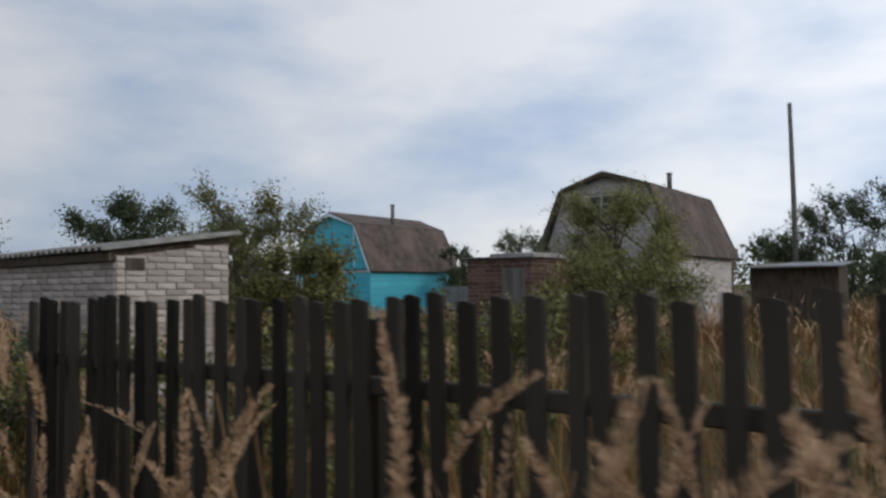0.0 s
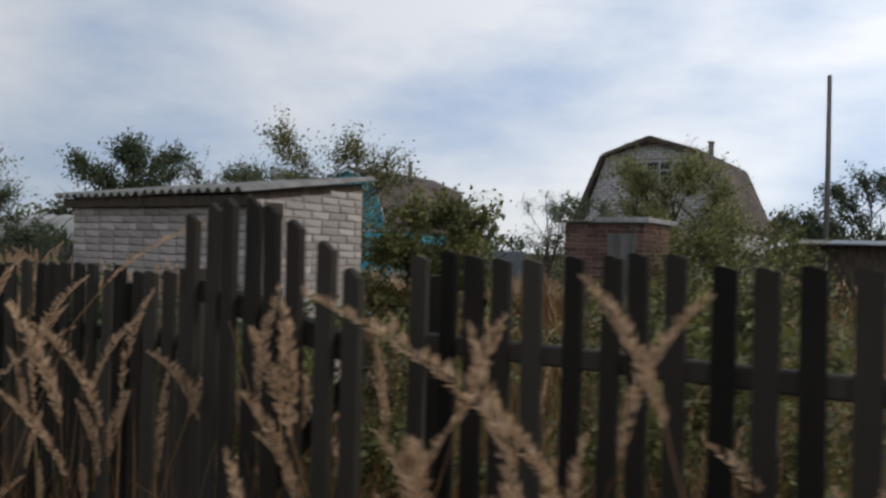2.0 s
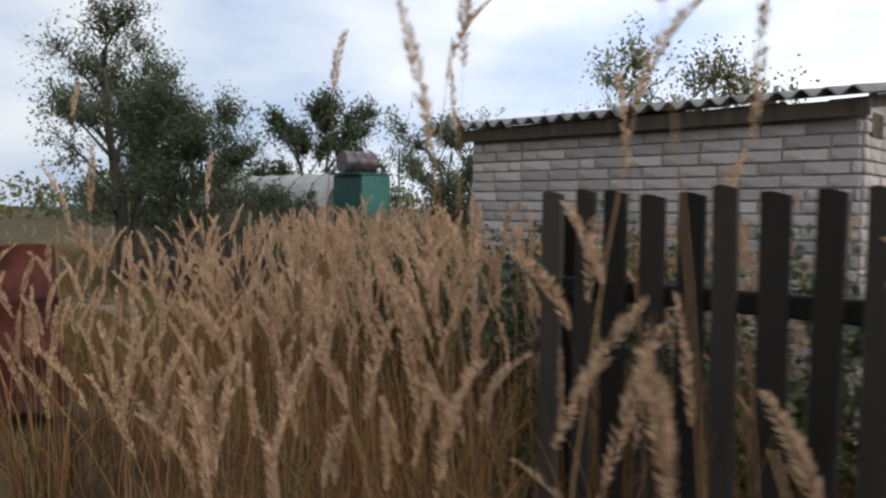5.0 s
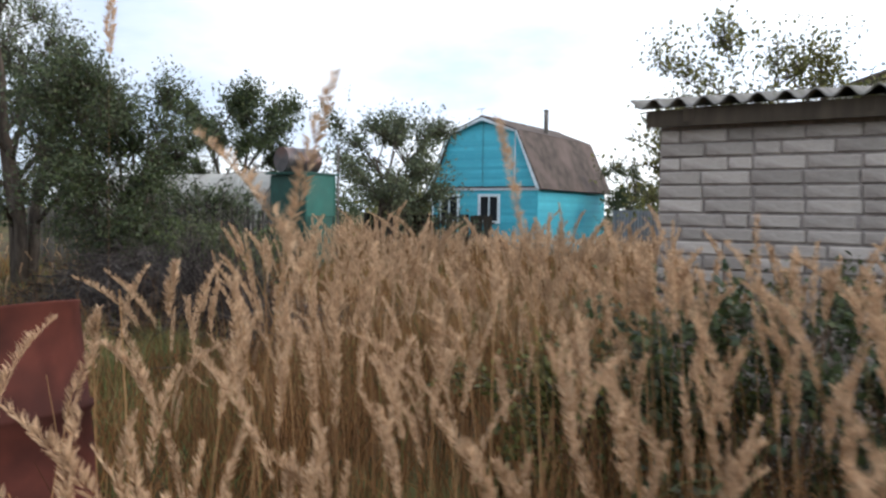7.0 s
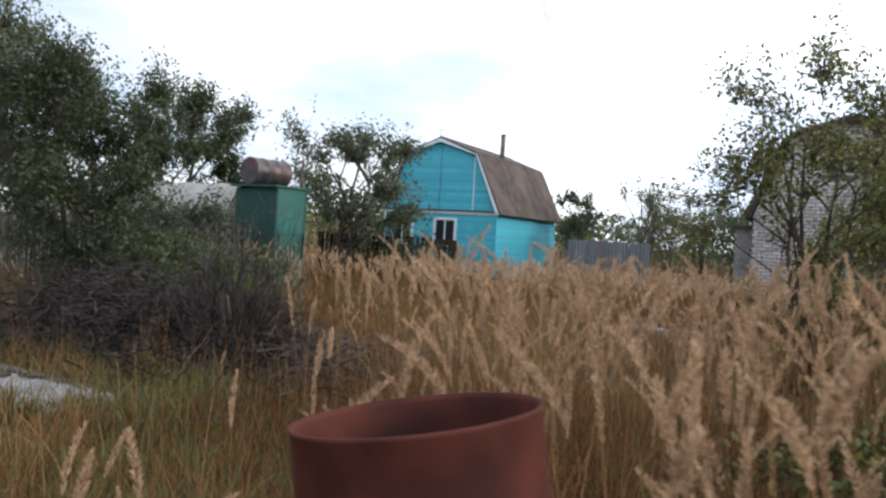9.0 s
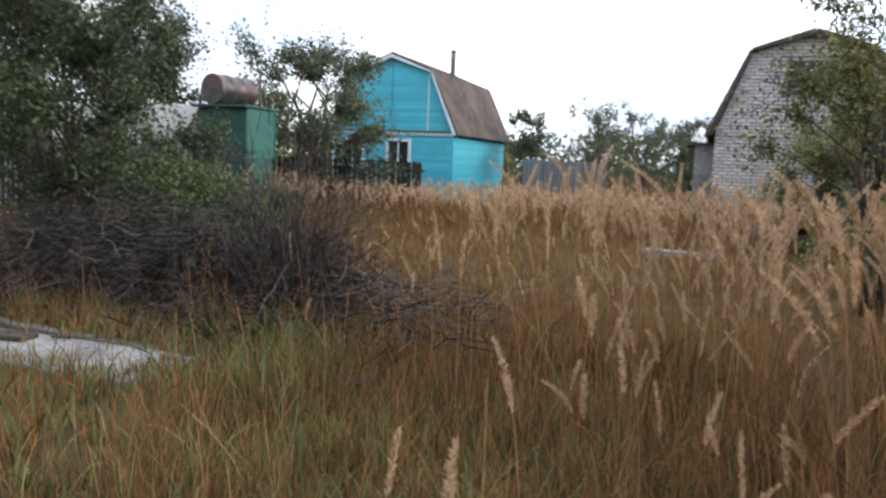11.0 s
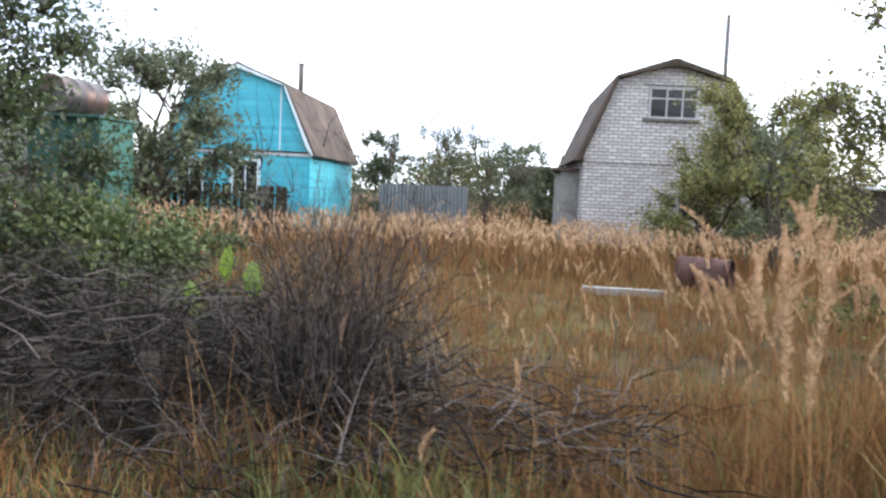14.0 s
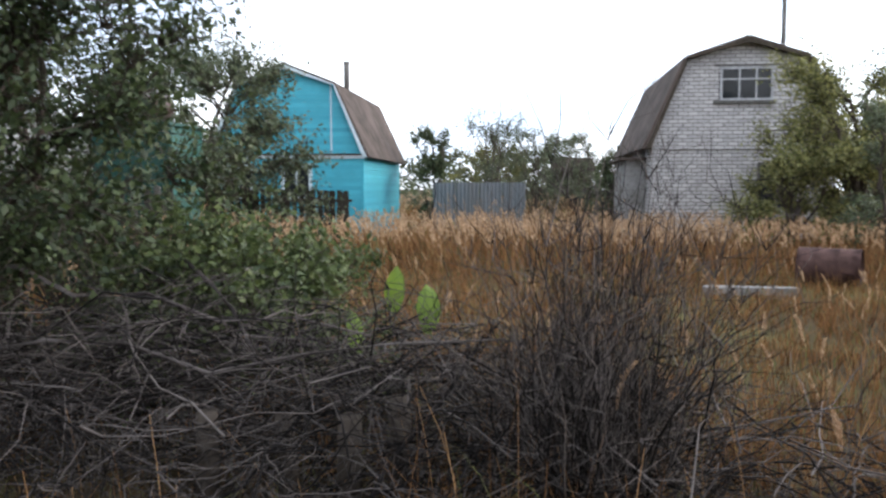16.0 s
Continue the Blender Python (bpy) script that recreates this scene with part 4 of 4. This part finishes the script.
# ---------------------------------------------------------------- brush pile
def build_brush():
    global rng
    rng = np.random.default_rng(31)
    pieces = []
    # lying branches
    n = 520
    c = np.stack([rng.uniform(-2.6, 1.5, n), rng.normal(1.75, 0.55, n), np.zeros(n)], 1)
    prof = 0.95 * np.exp(-((c[:, 1] - 1.75) / 0.75) ** 2) * np.clip(1.15 - 0.25 * np.abs(c[:, 0] + 0.4), 0.3, 1)
    c[:, 2] = rng.uniform(0.02, 1.0, n) ** 0.6 * prof
    a = rng.normal(0.2, 0.95, n) + math.pi * (rng.random(n) < 0.5)
    w = np.stack([np.cos(a), np.sin(a), rng.normal(0, 0.18, n)], 1)
    L = rng.uniform(0.5, 1.7, n)
    v, t, p = twigs(c - w * L[:, None] * 0.5, w, L, rng.uniform(0.0025, 0.008, n), 6, 0.24, 0.15)
    pieces.append((v, t, 0))
    # side twigs on them
    m = 7500
    k, s = rng.integers(n, size=m), rng.integers(1, 7, size=m)
    w2 = w[k] + rng.normal(size=(m, 3)) * 0.8 + np.array([0, 0, 0.1])
    w2 /= np.linalg.norm(w2, axis=1, keepdims=True)
    v, t, _ = twigs(p[k, s], w2, rng.uniform(0.15, 0.7, m), rng.uniform(0.0016, 0.0042, m), 4, 0.28, 0.3)
    pieces.append((v, t, 0))
    # low brush towards the walked side
    n = 900
    c = np.stack([rng.uniform(0.4, 3.0, n), rng.normal(1.35, 0.45, n), rng.uniform(0.02, 0.40, n)], 1)
    a = rng.uniform(0, 6.28, n)
    w = np.stack([np.cos(a), np.sin(a), rng.normal(0.1, 0.3, n)], 1)
    v, t, _ = twigs(c, w, rng.uniform(0.3, 1.0, n), rng.uniform(0.002, 0.007, n), 5, 0.2, 0.2)
    pieces.append((v, t, 0))
    # upright twiggy clump
    n = 210
    a, q = rng.uniform(0, 6.28, n), rng.uniform(0, 0.2, n)
    c = np.stack([1.25 + q * np.cos(a), 1.35 + q * np.sin(a), np.full(n, 0.02)], 1)
    w = np.stack([np.cos(a) * 0.21, np.sin(a) * 0.21, np.ones(n)], 1) + rng.normal(size=(n, 3)) * 0.16
    w /= np.linalg.norm(w, axis=1, keepdims=True)
    L = rng.uniform(0.55, 1.5, n)
    v, t, p = twigs(c, w, L, rng.uniform(0.002, 0.0055, n), 5, 0.17)
    pieces.append((v, t, 0))
    m = 3000
    k, s = rng.integers(n, size=m), rng.integers(1, 6, size=m)
    w2 = w[k] + rng.normal(size=(m, 3)) * 0.6
    w2 /= np.linalg.norm(w2, axis=1, keepdims=True)
    v, t, _ = twigs(p[k, s], w2, rng.uniform(0.1, 0.38, m), rng.uniform(0.0012, 0.003, m), 3, 0.2)
    pieces.append((v, t, 0))
    # long single rods that stand out of the heap
    n = 46
    c = np.stack([rng.normal(1.2, 0.35, n), rng.normal(1.35, 0.2, n), rng.uniform(0.1, 0.6, n)], 1)
    a = rng.uniform(0, 6.28, n)
    w = np.stack([np.cos(a), np.sin(a) * 0.6, rng.uniform(0.3, 1.3, n)], 1)
    w /= np.linalg.norm(w, axis=1, keepdims=True)
    v, t, p = twigs(c, w, rng.uniform(0.6, 1.15, n), rng.uniform(0.003, 0.006, n), 6, 0.16, 0.1)
    pieces.append((v, t, 0))
    m = 380
    k, s = rng.integers(n, size=m), rng.integers(2, 7, size=m)
    w2 = w[k] + rng.normal(size=(m, 3)) * 0.55
    w2 /= np.linalg.norm(w2, axis=1, keepdims=True)
    v, t, _ = twigs(p[k, s], w2, rng.uniform(0.08, 0.28, m), rng.uniform(0.0012, 0.0026, m), 3, 0.25)
    pieces.append((v, t, 0))
    v, t, ix = gather(pieces)
    ob = new("brush_pile", fast_mesh("brush_pile", v, t, [M_TWIG], ix))
    tagged(ob, "grey-brown heap of dry cut branches and twigs", "brush", kind="stuff")
    # single heavy limbs and stubs
    for (x0, y0, z0), (x1, y1, z1), r0 in (((-2.2, 2.2, 1.05), (0.3, 1.7, 0.75), 0.022), ((-1.6, 1.6, 0.72), (0.9, 1.3, 0.8), 0.018), ((-2.6, 1.4, 0.5), (-0.3, 1.25, 0.62), 0.016),
                                          ((-0.9, 2.3, 1.0), (0.2, 1.2, 0.45), 0.020), ((0.4, 1.0, 0.3), (1.0, 1.9, 1.0), 0.014), ((-0.3, 1.1, 0.15), (0.5, 1.7, 0.95), 0.012)):
        a, b = Vector((x0, y0, z0)), Vector((x1, y1, z1))
        pts = [a.lerp(b, k / 6) + Vector(rng.normal(size=3) * 0.035) for k in range(7)]
        ob = part("dead_branch", tube(pts, [r0 * (0.75 - 0.08 * k) for k in range(7)], 7), M_TWIG, None, smooth=True)
        tagged(ob, "bare crooked dead branch on a brush heap", "branch", group="dead branches")
    for x, y, h, r0, tilt in ((-0.42, 1.42, 0.50, 0.05, 8), (-0.05, 1.45, 0.46, 0.045, -10), (0.22, 1.40, 0.50, 0.055, 6), (0.47, 1.45, 0.55, 0.05, -7)):
        ob = part("log_stub", tube([(0, 0, 0), (0.01, 0, h * 0.5), (0, 0.01, h)], [r0 * 1.15, r0, r0 * 0.95], 9), M_BARK, None, m=pose(x, y, 0.0, tilt, tilt * 0.6, 0), smooth=True)
        tagged(ob, "short grey log stub under brush", "log", group="log stubs")


build_brush()


def build_broadleaf():
    e = empty("broadleaf_plant", 0.2, 2.5, 0.0, "bright yellow-green broad-leaved plant in weeds", "plant")
    for i, (dx, h, tilt, w) in enumerate(((0, 1.02, 8, 0.075), (0.16, 0.9, 20, 0.06), (0.3, 0.92, -14, 0.07), (-0.1, 0.78, -25, 0.06))):
        bm = bmesh.new()
        rows = []
        for k in range(7):
            q = k / 6
            half = w * math.sin(math.pi * min(1, 0.08 + q * 0.92)) ** 0.7
            rows.append([bm.verts.new((s * half, 0.03 * q * q + 0.015 * abs(s), h - 0.26 + 0.26 * q)) for s in (-1, 0, 1)])
        for a, b in zip(rows, rows[1:]):
            for j in (0, 1):
                bm.faces.new((a[j], a[j + 1], b[j + 1], b[j]))
        lf = part("leaf", bm, M_BIGLEAF, e, m=pose(dx, 0, 0, 0, tilt * 0.3, i * 25 - 30), smooth=True)
        part("stalk", tube([(0, 0, 0), (0, 0, h - 0.26)], [0.008, 0.005], 5), M_GREENBLADE, lf)


build_broadleaf()


# ---------------------------------------------------------------- grass
WALK_X = np.array([21.0, 17.0, 14.0, 11.0, 8.0, 5.5, 3.2, 1.8, 1.0])
WALK_Y = np.array([-4.4, -4.5, -4.65, -4.62, -4.15, -4.08, -3.5, -2.3, -1.7])


def off_path(x, y):
    """Distance from the trodden line."""
    best = np.full(len(x), 1e9)
    for i in range(len(WALK_X) - 1):
        ax, ay, bx, by = WALK_X[i], WALK_Y[i], WALK_X[i + 1], WALK_Y[i + 1]
        q = np.clip(((x - ax) * (bx - ax) + (y - ay) * (by - ay)) / ((bx - ax) ** 2 + (by - ay) ** 2), 0, 1)
        best = np.minimum(best, np.hypot(x - ax - q * (bx - ax), y - ay - q * (by - ay)))
    return best


SOLID = [(6.5, 9.6, -0.2, 1.6), (-8.0, -3.2, 18.6, 25), (4.1, 9.2, 19.0, 25.6), (-5.0, -3.6, 7.8, 9.1), (9.2, 10.7, 6.9, 8.4), (-12.2, -5.2, 7.8, 10.3), (10.8, 13.5, 20.5, 22.5), (-1.2, 1.25, -0.45, 0.08)]


def meadow(name, label, x0, x1, y0, y1, density, h0, h1, heads, blades, green, lod, clear=0.0, seed=1, lean=0.16, blade_w=0.007, keep=None, clump=0.5, plume=1.0, trod=0.0):
    """A patch of grass: stalks with feathery plumes, and arching blades. lod 0 is the finest."""
    global rng
    rng = np.random.default_rng(seed)
    n = int((x1 - x0) * (y1 - y0) * density)
    x, y = rng.uniform(x0, x1, n), rng.uniform(y0, y1, n)
    lump = 0.5 + 0.5 * np.sin(x * 2.1 + seed) * np.cos(y * 2.4 + 1.3 * seed) + 0.3 * np.sin(x * 5.3 - y * 4.1)
    ok = rng.random(n) < np.clip(1 - clump + clump * lump, 0, 1)
    for a, b, c, d in SOLID:
        ok &= ~((x > a) & (x < b) & (y > c) & (y < d))
    dist = off_path(x, y)
    ok &= dist > clear
    if keep is not None:
        ok &= keep(x, y)
    x, y, lump, dist = x[ok], y[ok], lump[ok], dist[ok]
    n = len(x)
    h = rng.uniform(h0, h1, n) * (0.85 + 0.15 * np.clip(lump, 0, 1.3))
    h *= 1 - trod * np.clip(1 - (dist - 0.4) / 1.6, 0, 1)
    base = np.stack([x, y, ground_z(x, y) - 0.01], 1)
    a = rng.uniform(0, 6.28, n)
    bend = rng.gamma(2.0, lean / 2, n)
    dirn = np.stack([np.cos(a) * bend - 0.06, np.sin(a) * bend, np.zeros(n)], 1)
    ks = 4 if lod < 2 else 3
    s = np.linspace(0, 1, ks + 1)
    stem = base[:, None] + s[None, :, None] * np.array([0, 0, 1.0]) * h[:, None, None] + dirn[:, None] * (s ** 2)[None, :, None] * h[:, None, None]
    pieces = []
    sw = np.array([0.0045, 0.009, 0.016][lod])
    has = rng.random(n) < max(heads, 0.15)
    v, t = strips(stem[has], np.full((has.sum(), ks + 1), sw) * (1 - 0.4 * s)[None])
    pieces.append((v, t, 0))
    hd = rng.random(n) < heads
    m = hd.sum()
    if m:
        # plume: spikelets in an uneven spindle round the top of the stalk
        cnt = [210, 60, 13][lod]
        q = rng.uniform(0, 1, (m, cnt)) ** 0.9
        length = rng.uniform(0.16, 0.30, m) * plume
        tip, low = stem[hd, -1], stem[hd, -2]
        axis = tip - low
        axis /= np.linalg.norm(axis, axis=1, keepdims=True)
        droop = rng.uniform(0.0, 0.5, m)
        droop_way = np.stack([np.cos(a[hd]), np.sin(a[hd]), np.full(m, -0.3)], 1)
        c = tip[:, None] + axis[:, None] * ((q - 0.45) * length[:, None])[..., None] + droop_way[:, None] * (droop[:, None] * q ** 2 * length[:, None])[..., None]
        fat = np.sin(np.pi * np.clip(q * 0.92 + 0.06, 0, 1)) ** 0.8 * rng.uniform(0.007, 0.017, m)[:, None] * plume
        side = rng.normal(size=(m, cnt, 3))
        side -= (side * axis[:, None]).sum(-1, keepdims=True) * axis[:, None]
        side /= np.linalg.norm(side, axis=2, keepdims=True)
        root = c + side * fat[..., None] * 0.25
        way = axis[:, None] * 0.95 + side * 0.38
        L = np.array([0.024, 0.034, 0.07][lod]) * rng.uniform(0.6, 1.3, (m, cnt)) * (0.7 + fat / 0.05)
        across = np.cross(way, rng.normal(size=(m, cnt, 3)))
        across /= np.linalg.norm(across, axis=2, keepdims=True) + 1e-9
        wd = L * [0.095, 0.14, 0.19][lod]
        pts = np.stack([root, root + way * (L * 0.5)[..., None] + across * wd[..., None], root + way * L[..., None] + side * fat[..., None] * 0.5, root + way * (L * 0.5)[..., None] - across * wd[..., None]], 2).reshape(-1, 3)
        tr = (np.array([(0, 1, 2), (0, 2, 3)])[None] + (np.arange(m * cnt) * 4)[:, None, None]).reshape(-1, 3)
        pieces.append((pts, tr, 1))
    for part_green in (0, 1):
        share = green if part_green else 1 - green
        nb = int(n * blades * share)
        if not nb:
            continue
        k = rng.integers(n, size=nb)
        b0 = base[k] + np.concatenate([rng.normal(size=(nb, 2)) * 0.05, np.zeros((nb, 1))], 1)
        aa = rng.uniform(0, 6.28, nb)
        bl = h[k] * rng.uniform(0.35, 0.9, nb)
        out = rng.uniform(0.1, 0.65, nb)
        kb = 4 if lod == 0 else 3
        ss = np.linspace(0, 1, kb + 1)
        p = b0[:, None] + np.stack([np.cos(aa), np.sin(aa)], 1).repeat(1, 0)[:, None, :].repeat(kb + 1, 1).dot(np.eye(2, 3)) * (ss ** 1.6)[None, :, None] * (out * bl)[:, None, None]
        p[:, :, 2] += (ss[None] - out[:, None] * 0.55 * ss[None] ** 3) * bl[:, None]
        bw = blade_w * [1, 1.5, 2.6][lod] * rng.uniform(0.6, 1.4, nb)
        v, t = strips(p, bw[:, None] * (1 - 0.9 * ss ** 1.5)[None])
        pieces.append((v, t, 3 if part_green else 2))
    v, t, ix = gather(pieces)
    ob = new(name, fast_mesh(name, v, t, [M_STALK, M_HEAD, M_BLADE, M_GREENBLADE], ix))
    tagged(ob, label, "grass", kind="stuff")


meadow("tall_grass", "tall straw-coloured reed grass along the picket fence", 9.2, 21, -6.5, -2.85, 64, 0.95, 1.5, 0.42, 6, 0.08, 0, clear=0.85, seed=41, plume=1.45, lean=0.17, keep=lambda x, y: (x > 13) | (y < -4.9) | (np.random.default_rng(8).random(len(x)) < 0.6))
meadow("tall_grass", "single very tall reed grass stalks", 6.0, 11.5, -4.2, -2.7, 4, 1.5, 2.0, 1.0, 1, 0.0, 0, clear=0.7, seed=61, plume=1.3, keep=lambda x, y: (x > 7.2) | (y > -3.1))


def off_barrel(x, y):
    return ((x - 5.9) ** 2 + (y + 3.3) ** 2 > 0.5) | (np.random.default_rng(3).random(len(x)) < 0.12)


meadow("tall_grass", "dense tall straw-coloured reed grass field", 4.6, 9.3, -7.0, 2.4, 105, 0.95, 1.42, 0.6, 4, 0.1, 0, clear=0.6, seed=42, lean=0.10, keep=lambda x, y: off_barrel(x, y) & (x > 4.8 + 0.3 * np.sin(y * 3) + 0.55 * np.clip(y, 0, 3)) & ((x > 5.9) | (y > -1.7) | (np.random.default_rng(9).random(len(x)) < 0.15)), trod=0.25)
meadow("tall_grass", "thin reed grass at the edge of the field", 2.8, 5.0, -3.2, 2.6, 60, 0.4, 0.95, 0.30, 6, 0.25, 0, clear=0.7, seed=52, keep=lambda x, y: off_barrel(x, y) & (x > 3.8 + 0.25 * np.sin(y * 4)) & ((y > -1.7) | (np.random.default_rng(10).random(len(x)) < 0.3)), trod=0.5, blade_w=0.005)
meadow("tall_grass", "pale plumed reed grass clump in the yard", 3.15, 5.0, -0.3, 1.3, 60, 1.05, 1.42, 0.85, 3, 0.12, 0, seed=53, plume=1.35, clump=0.75, lean=0.13)
meadow("garden_weeds", "brown weeds behind the picket fence", 9.3, 21, -2.42, -0.4, 75, 0.5, 1.35, 0.2, 7, 0.25, 1, seed=43)
meadow("garden_weeds", "brown weeds in the garden", 9.7, 21, -0.4, 7.0, 26, 0.4, 1.1, 0.2, 6, 0.3, 1, seed=63)
meadow("garden_weeds", "dark grass along the shed wall", 6.6, 9.8, -1.5, -0.25, 85, 0.6, 1.4, 0.2, 6, 0.45, 0, seed=64)
meadow("garden_weeds", "brown weeds at the foot of the pickets", 9.2, 14.0, -3.35, -2.72, 75, 0.45, 1.1, 0.10, 8, 0.15, 0, seed=67)
meadow("tall_grass", "straw grass around the green shower cabin", -4.4, -0.9, 4.4, 8.4, 45, 0.7, 1.2, 0.4, 4, 0.15, 1, seed=68, keep=lambda x, y: x < -0.6 - 0.35 * (y - 4.4))
meadow("dry_grass", "low golden-brown grass in the yard", -1.8, 9.5, 2.3, 11.5, 95, 0.16, 0.42, 0.02, 7, 0.16, 1, seed=44, blade_w=0.0045)
meadow("tall_grass", "far tall straw grass before the houses", -8.0, 11.0, 11.0, 18.6, 52, 0.5, 0.88, 0.45, 4, 0.1, 2, seed=45, blade_w=0.005)
meadow("far_grass", "dry grass beyond the houses", -26, 30, 18.7, 46, 4.5, 0.6, 1.2, 0.5, 5, 0.25, 2, seed=46, blade_w=0.012)
meadow("short_grass", "short green and brown grass by the trodden line", -5.0, 5.0, -6.0, 2.0, 170, 0.13, 0.44, 0.0, 7, 0.42, 0, clear=0.0, seed=47, keep=lambda x, y: ((y < 1.0) | (x < -2.2) | (x > 2.0)), blade_w=0.009)
meadow("weeds", "brown and green weeds at the yard edge", -13, -1.6, 2.4, 14.0, 22, 0.3, 0.9, 0.15, 6, 0.4, 1, seed=48)
meadow("garden_weeds", "brown weeds between the gardens", 9.5, 26, 7.0, 20.0, 9, 0.5, 1.2, 0.3, 6, 0.3, 2, seed=49)
meadow("far_grass", "dry grass behind the trodden line", -12, 26, -18, -6.5, 6, 0.5, 1.2, 0.5, 5, 0.2, 2, seed=65, blade_w=0.012)
meadow("far_grass", "dry grass at the side of the yard", 21, 34, -6.5, 18, 5, 0.5, 1.2, 0.5, 5, 0.2, 2, seed=66, blade_w=0.012)
meadow("brush_grass", "dry grass grown through a brush heap", -3.0, 3.6, 0.3, 3.2, 60, 0.25, 0.72, 0.012, 4, 0.2, 0, seed=50, blade_w=0.005)
meadow("brush_grass", "arching straw blades before a brush heap", 0.55, 3.4, 0.55, 1.6, 110, 0.45, 0.9, 0.01, 5, 0.08, 0, seed=54, blade_w=0.0045)
meadow("hair_grass", "fine rusty-brown grass haze in the yard", 1.9, 5.2, -2.6, 2.6, 210, 0.32, 0.72, 0.0, 6, 0.06, 0, clear=0.55, seed=55, blade_w=0.0035, clump=0.7, keep=lambda x, y: x > 1.9 + 0.5 * np.sin(y * 1.7) + 0.5 * (y < -0.4))
meadow("green_tussocks", "long arching green grass tussocks in front of brush", 0.95, 2.5, -0.7, 0.75, 70, 0.40, 0.72, 0.0, 9, 0.9, 0, seed=56, blade_w=0.009, clump=0.95)
meadow("green_tussocks", "bright green grass tussocks by the trodden line", 2.4, 4.2, -2.0, -0.9, 55, 0.35, 0.62, 0.0, 9, 0.85, 0, clear=0.6, seed=57, blade_w=0.009, clump=0.95)

# ---------------------------------------------------------------- single bricks
V = Vector
add_bricks(shed, "brick", M_BRICK, V((0, 0, 0)), V((1, 0, 0)), V((0, -1, 0)), SHED_L, lambda u: SH0 + 0.02, cap=330)
add_bricks(shed, "brick", M_BRICK, V((SHED_L, 0, 0)), V((0, 1, 0)), V((1, 0, 0)), SHED_D, lambda u: SH0 + 0.03 + (SH1 - SH0) * u / SHED_D)
add_bricks(outhouse, "brick", M_REDBRICK, V((0, 0, 0)), V((1, 0, 0)), V((0, -1, 0)), 1.35, lambda u: 2.12, cap=160)
add_bricks(outhouse, "brick", M_REDBRICK, V((1.35, 0, 0)), V((0, 1, 0)), V((1, 0, 0)), 1.3, lambda u: 2.12, cap=160)
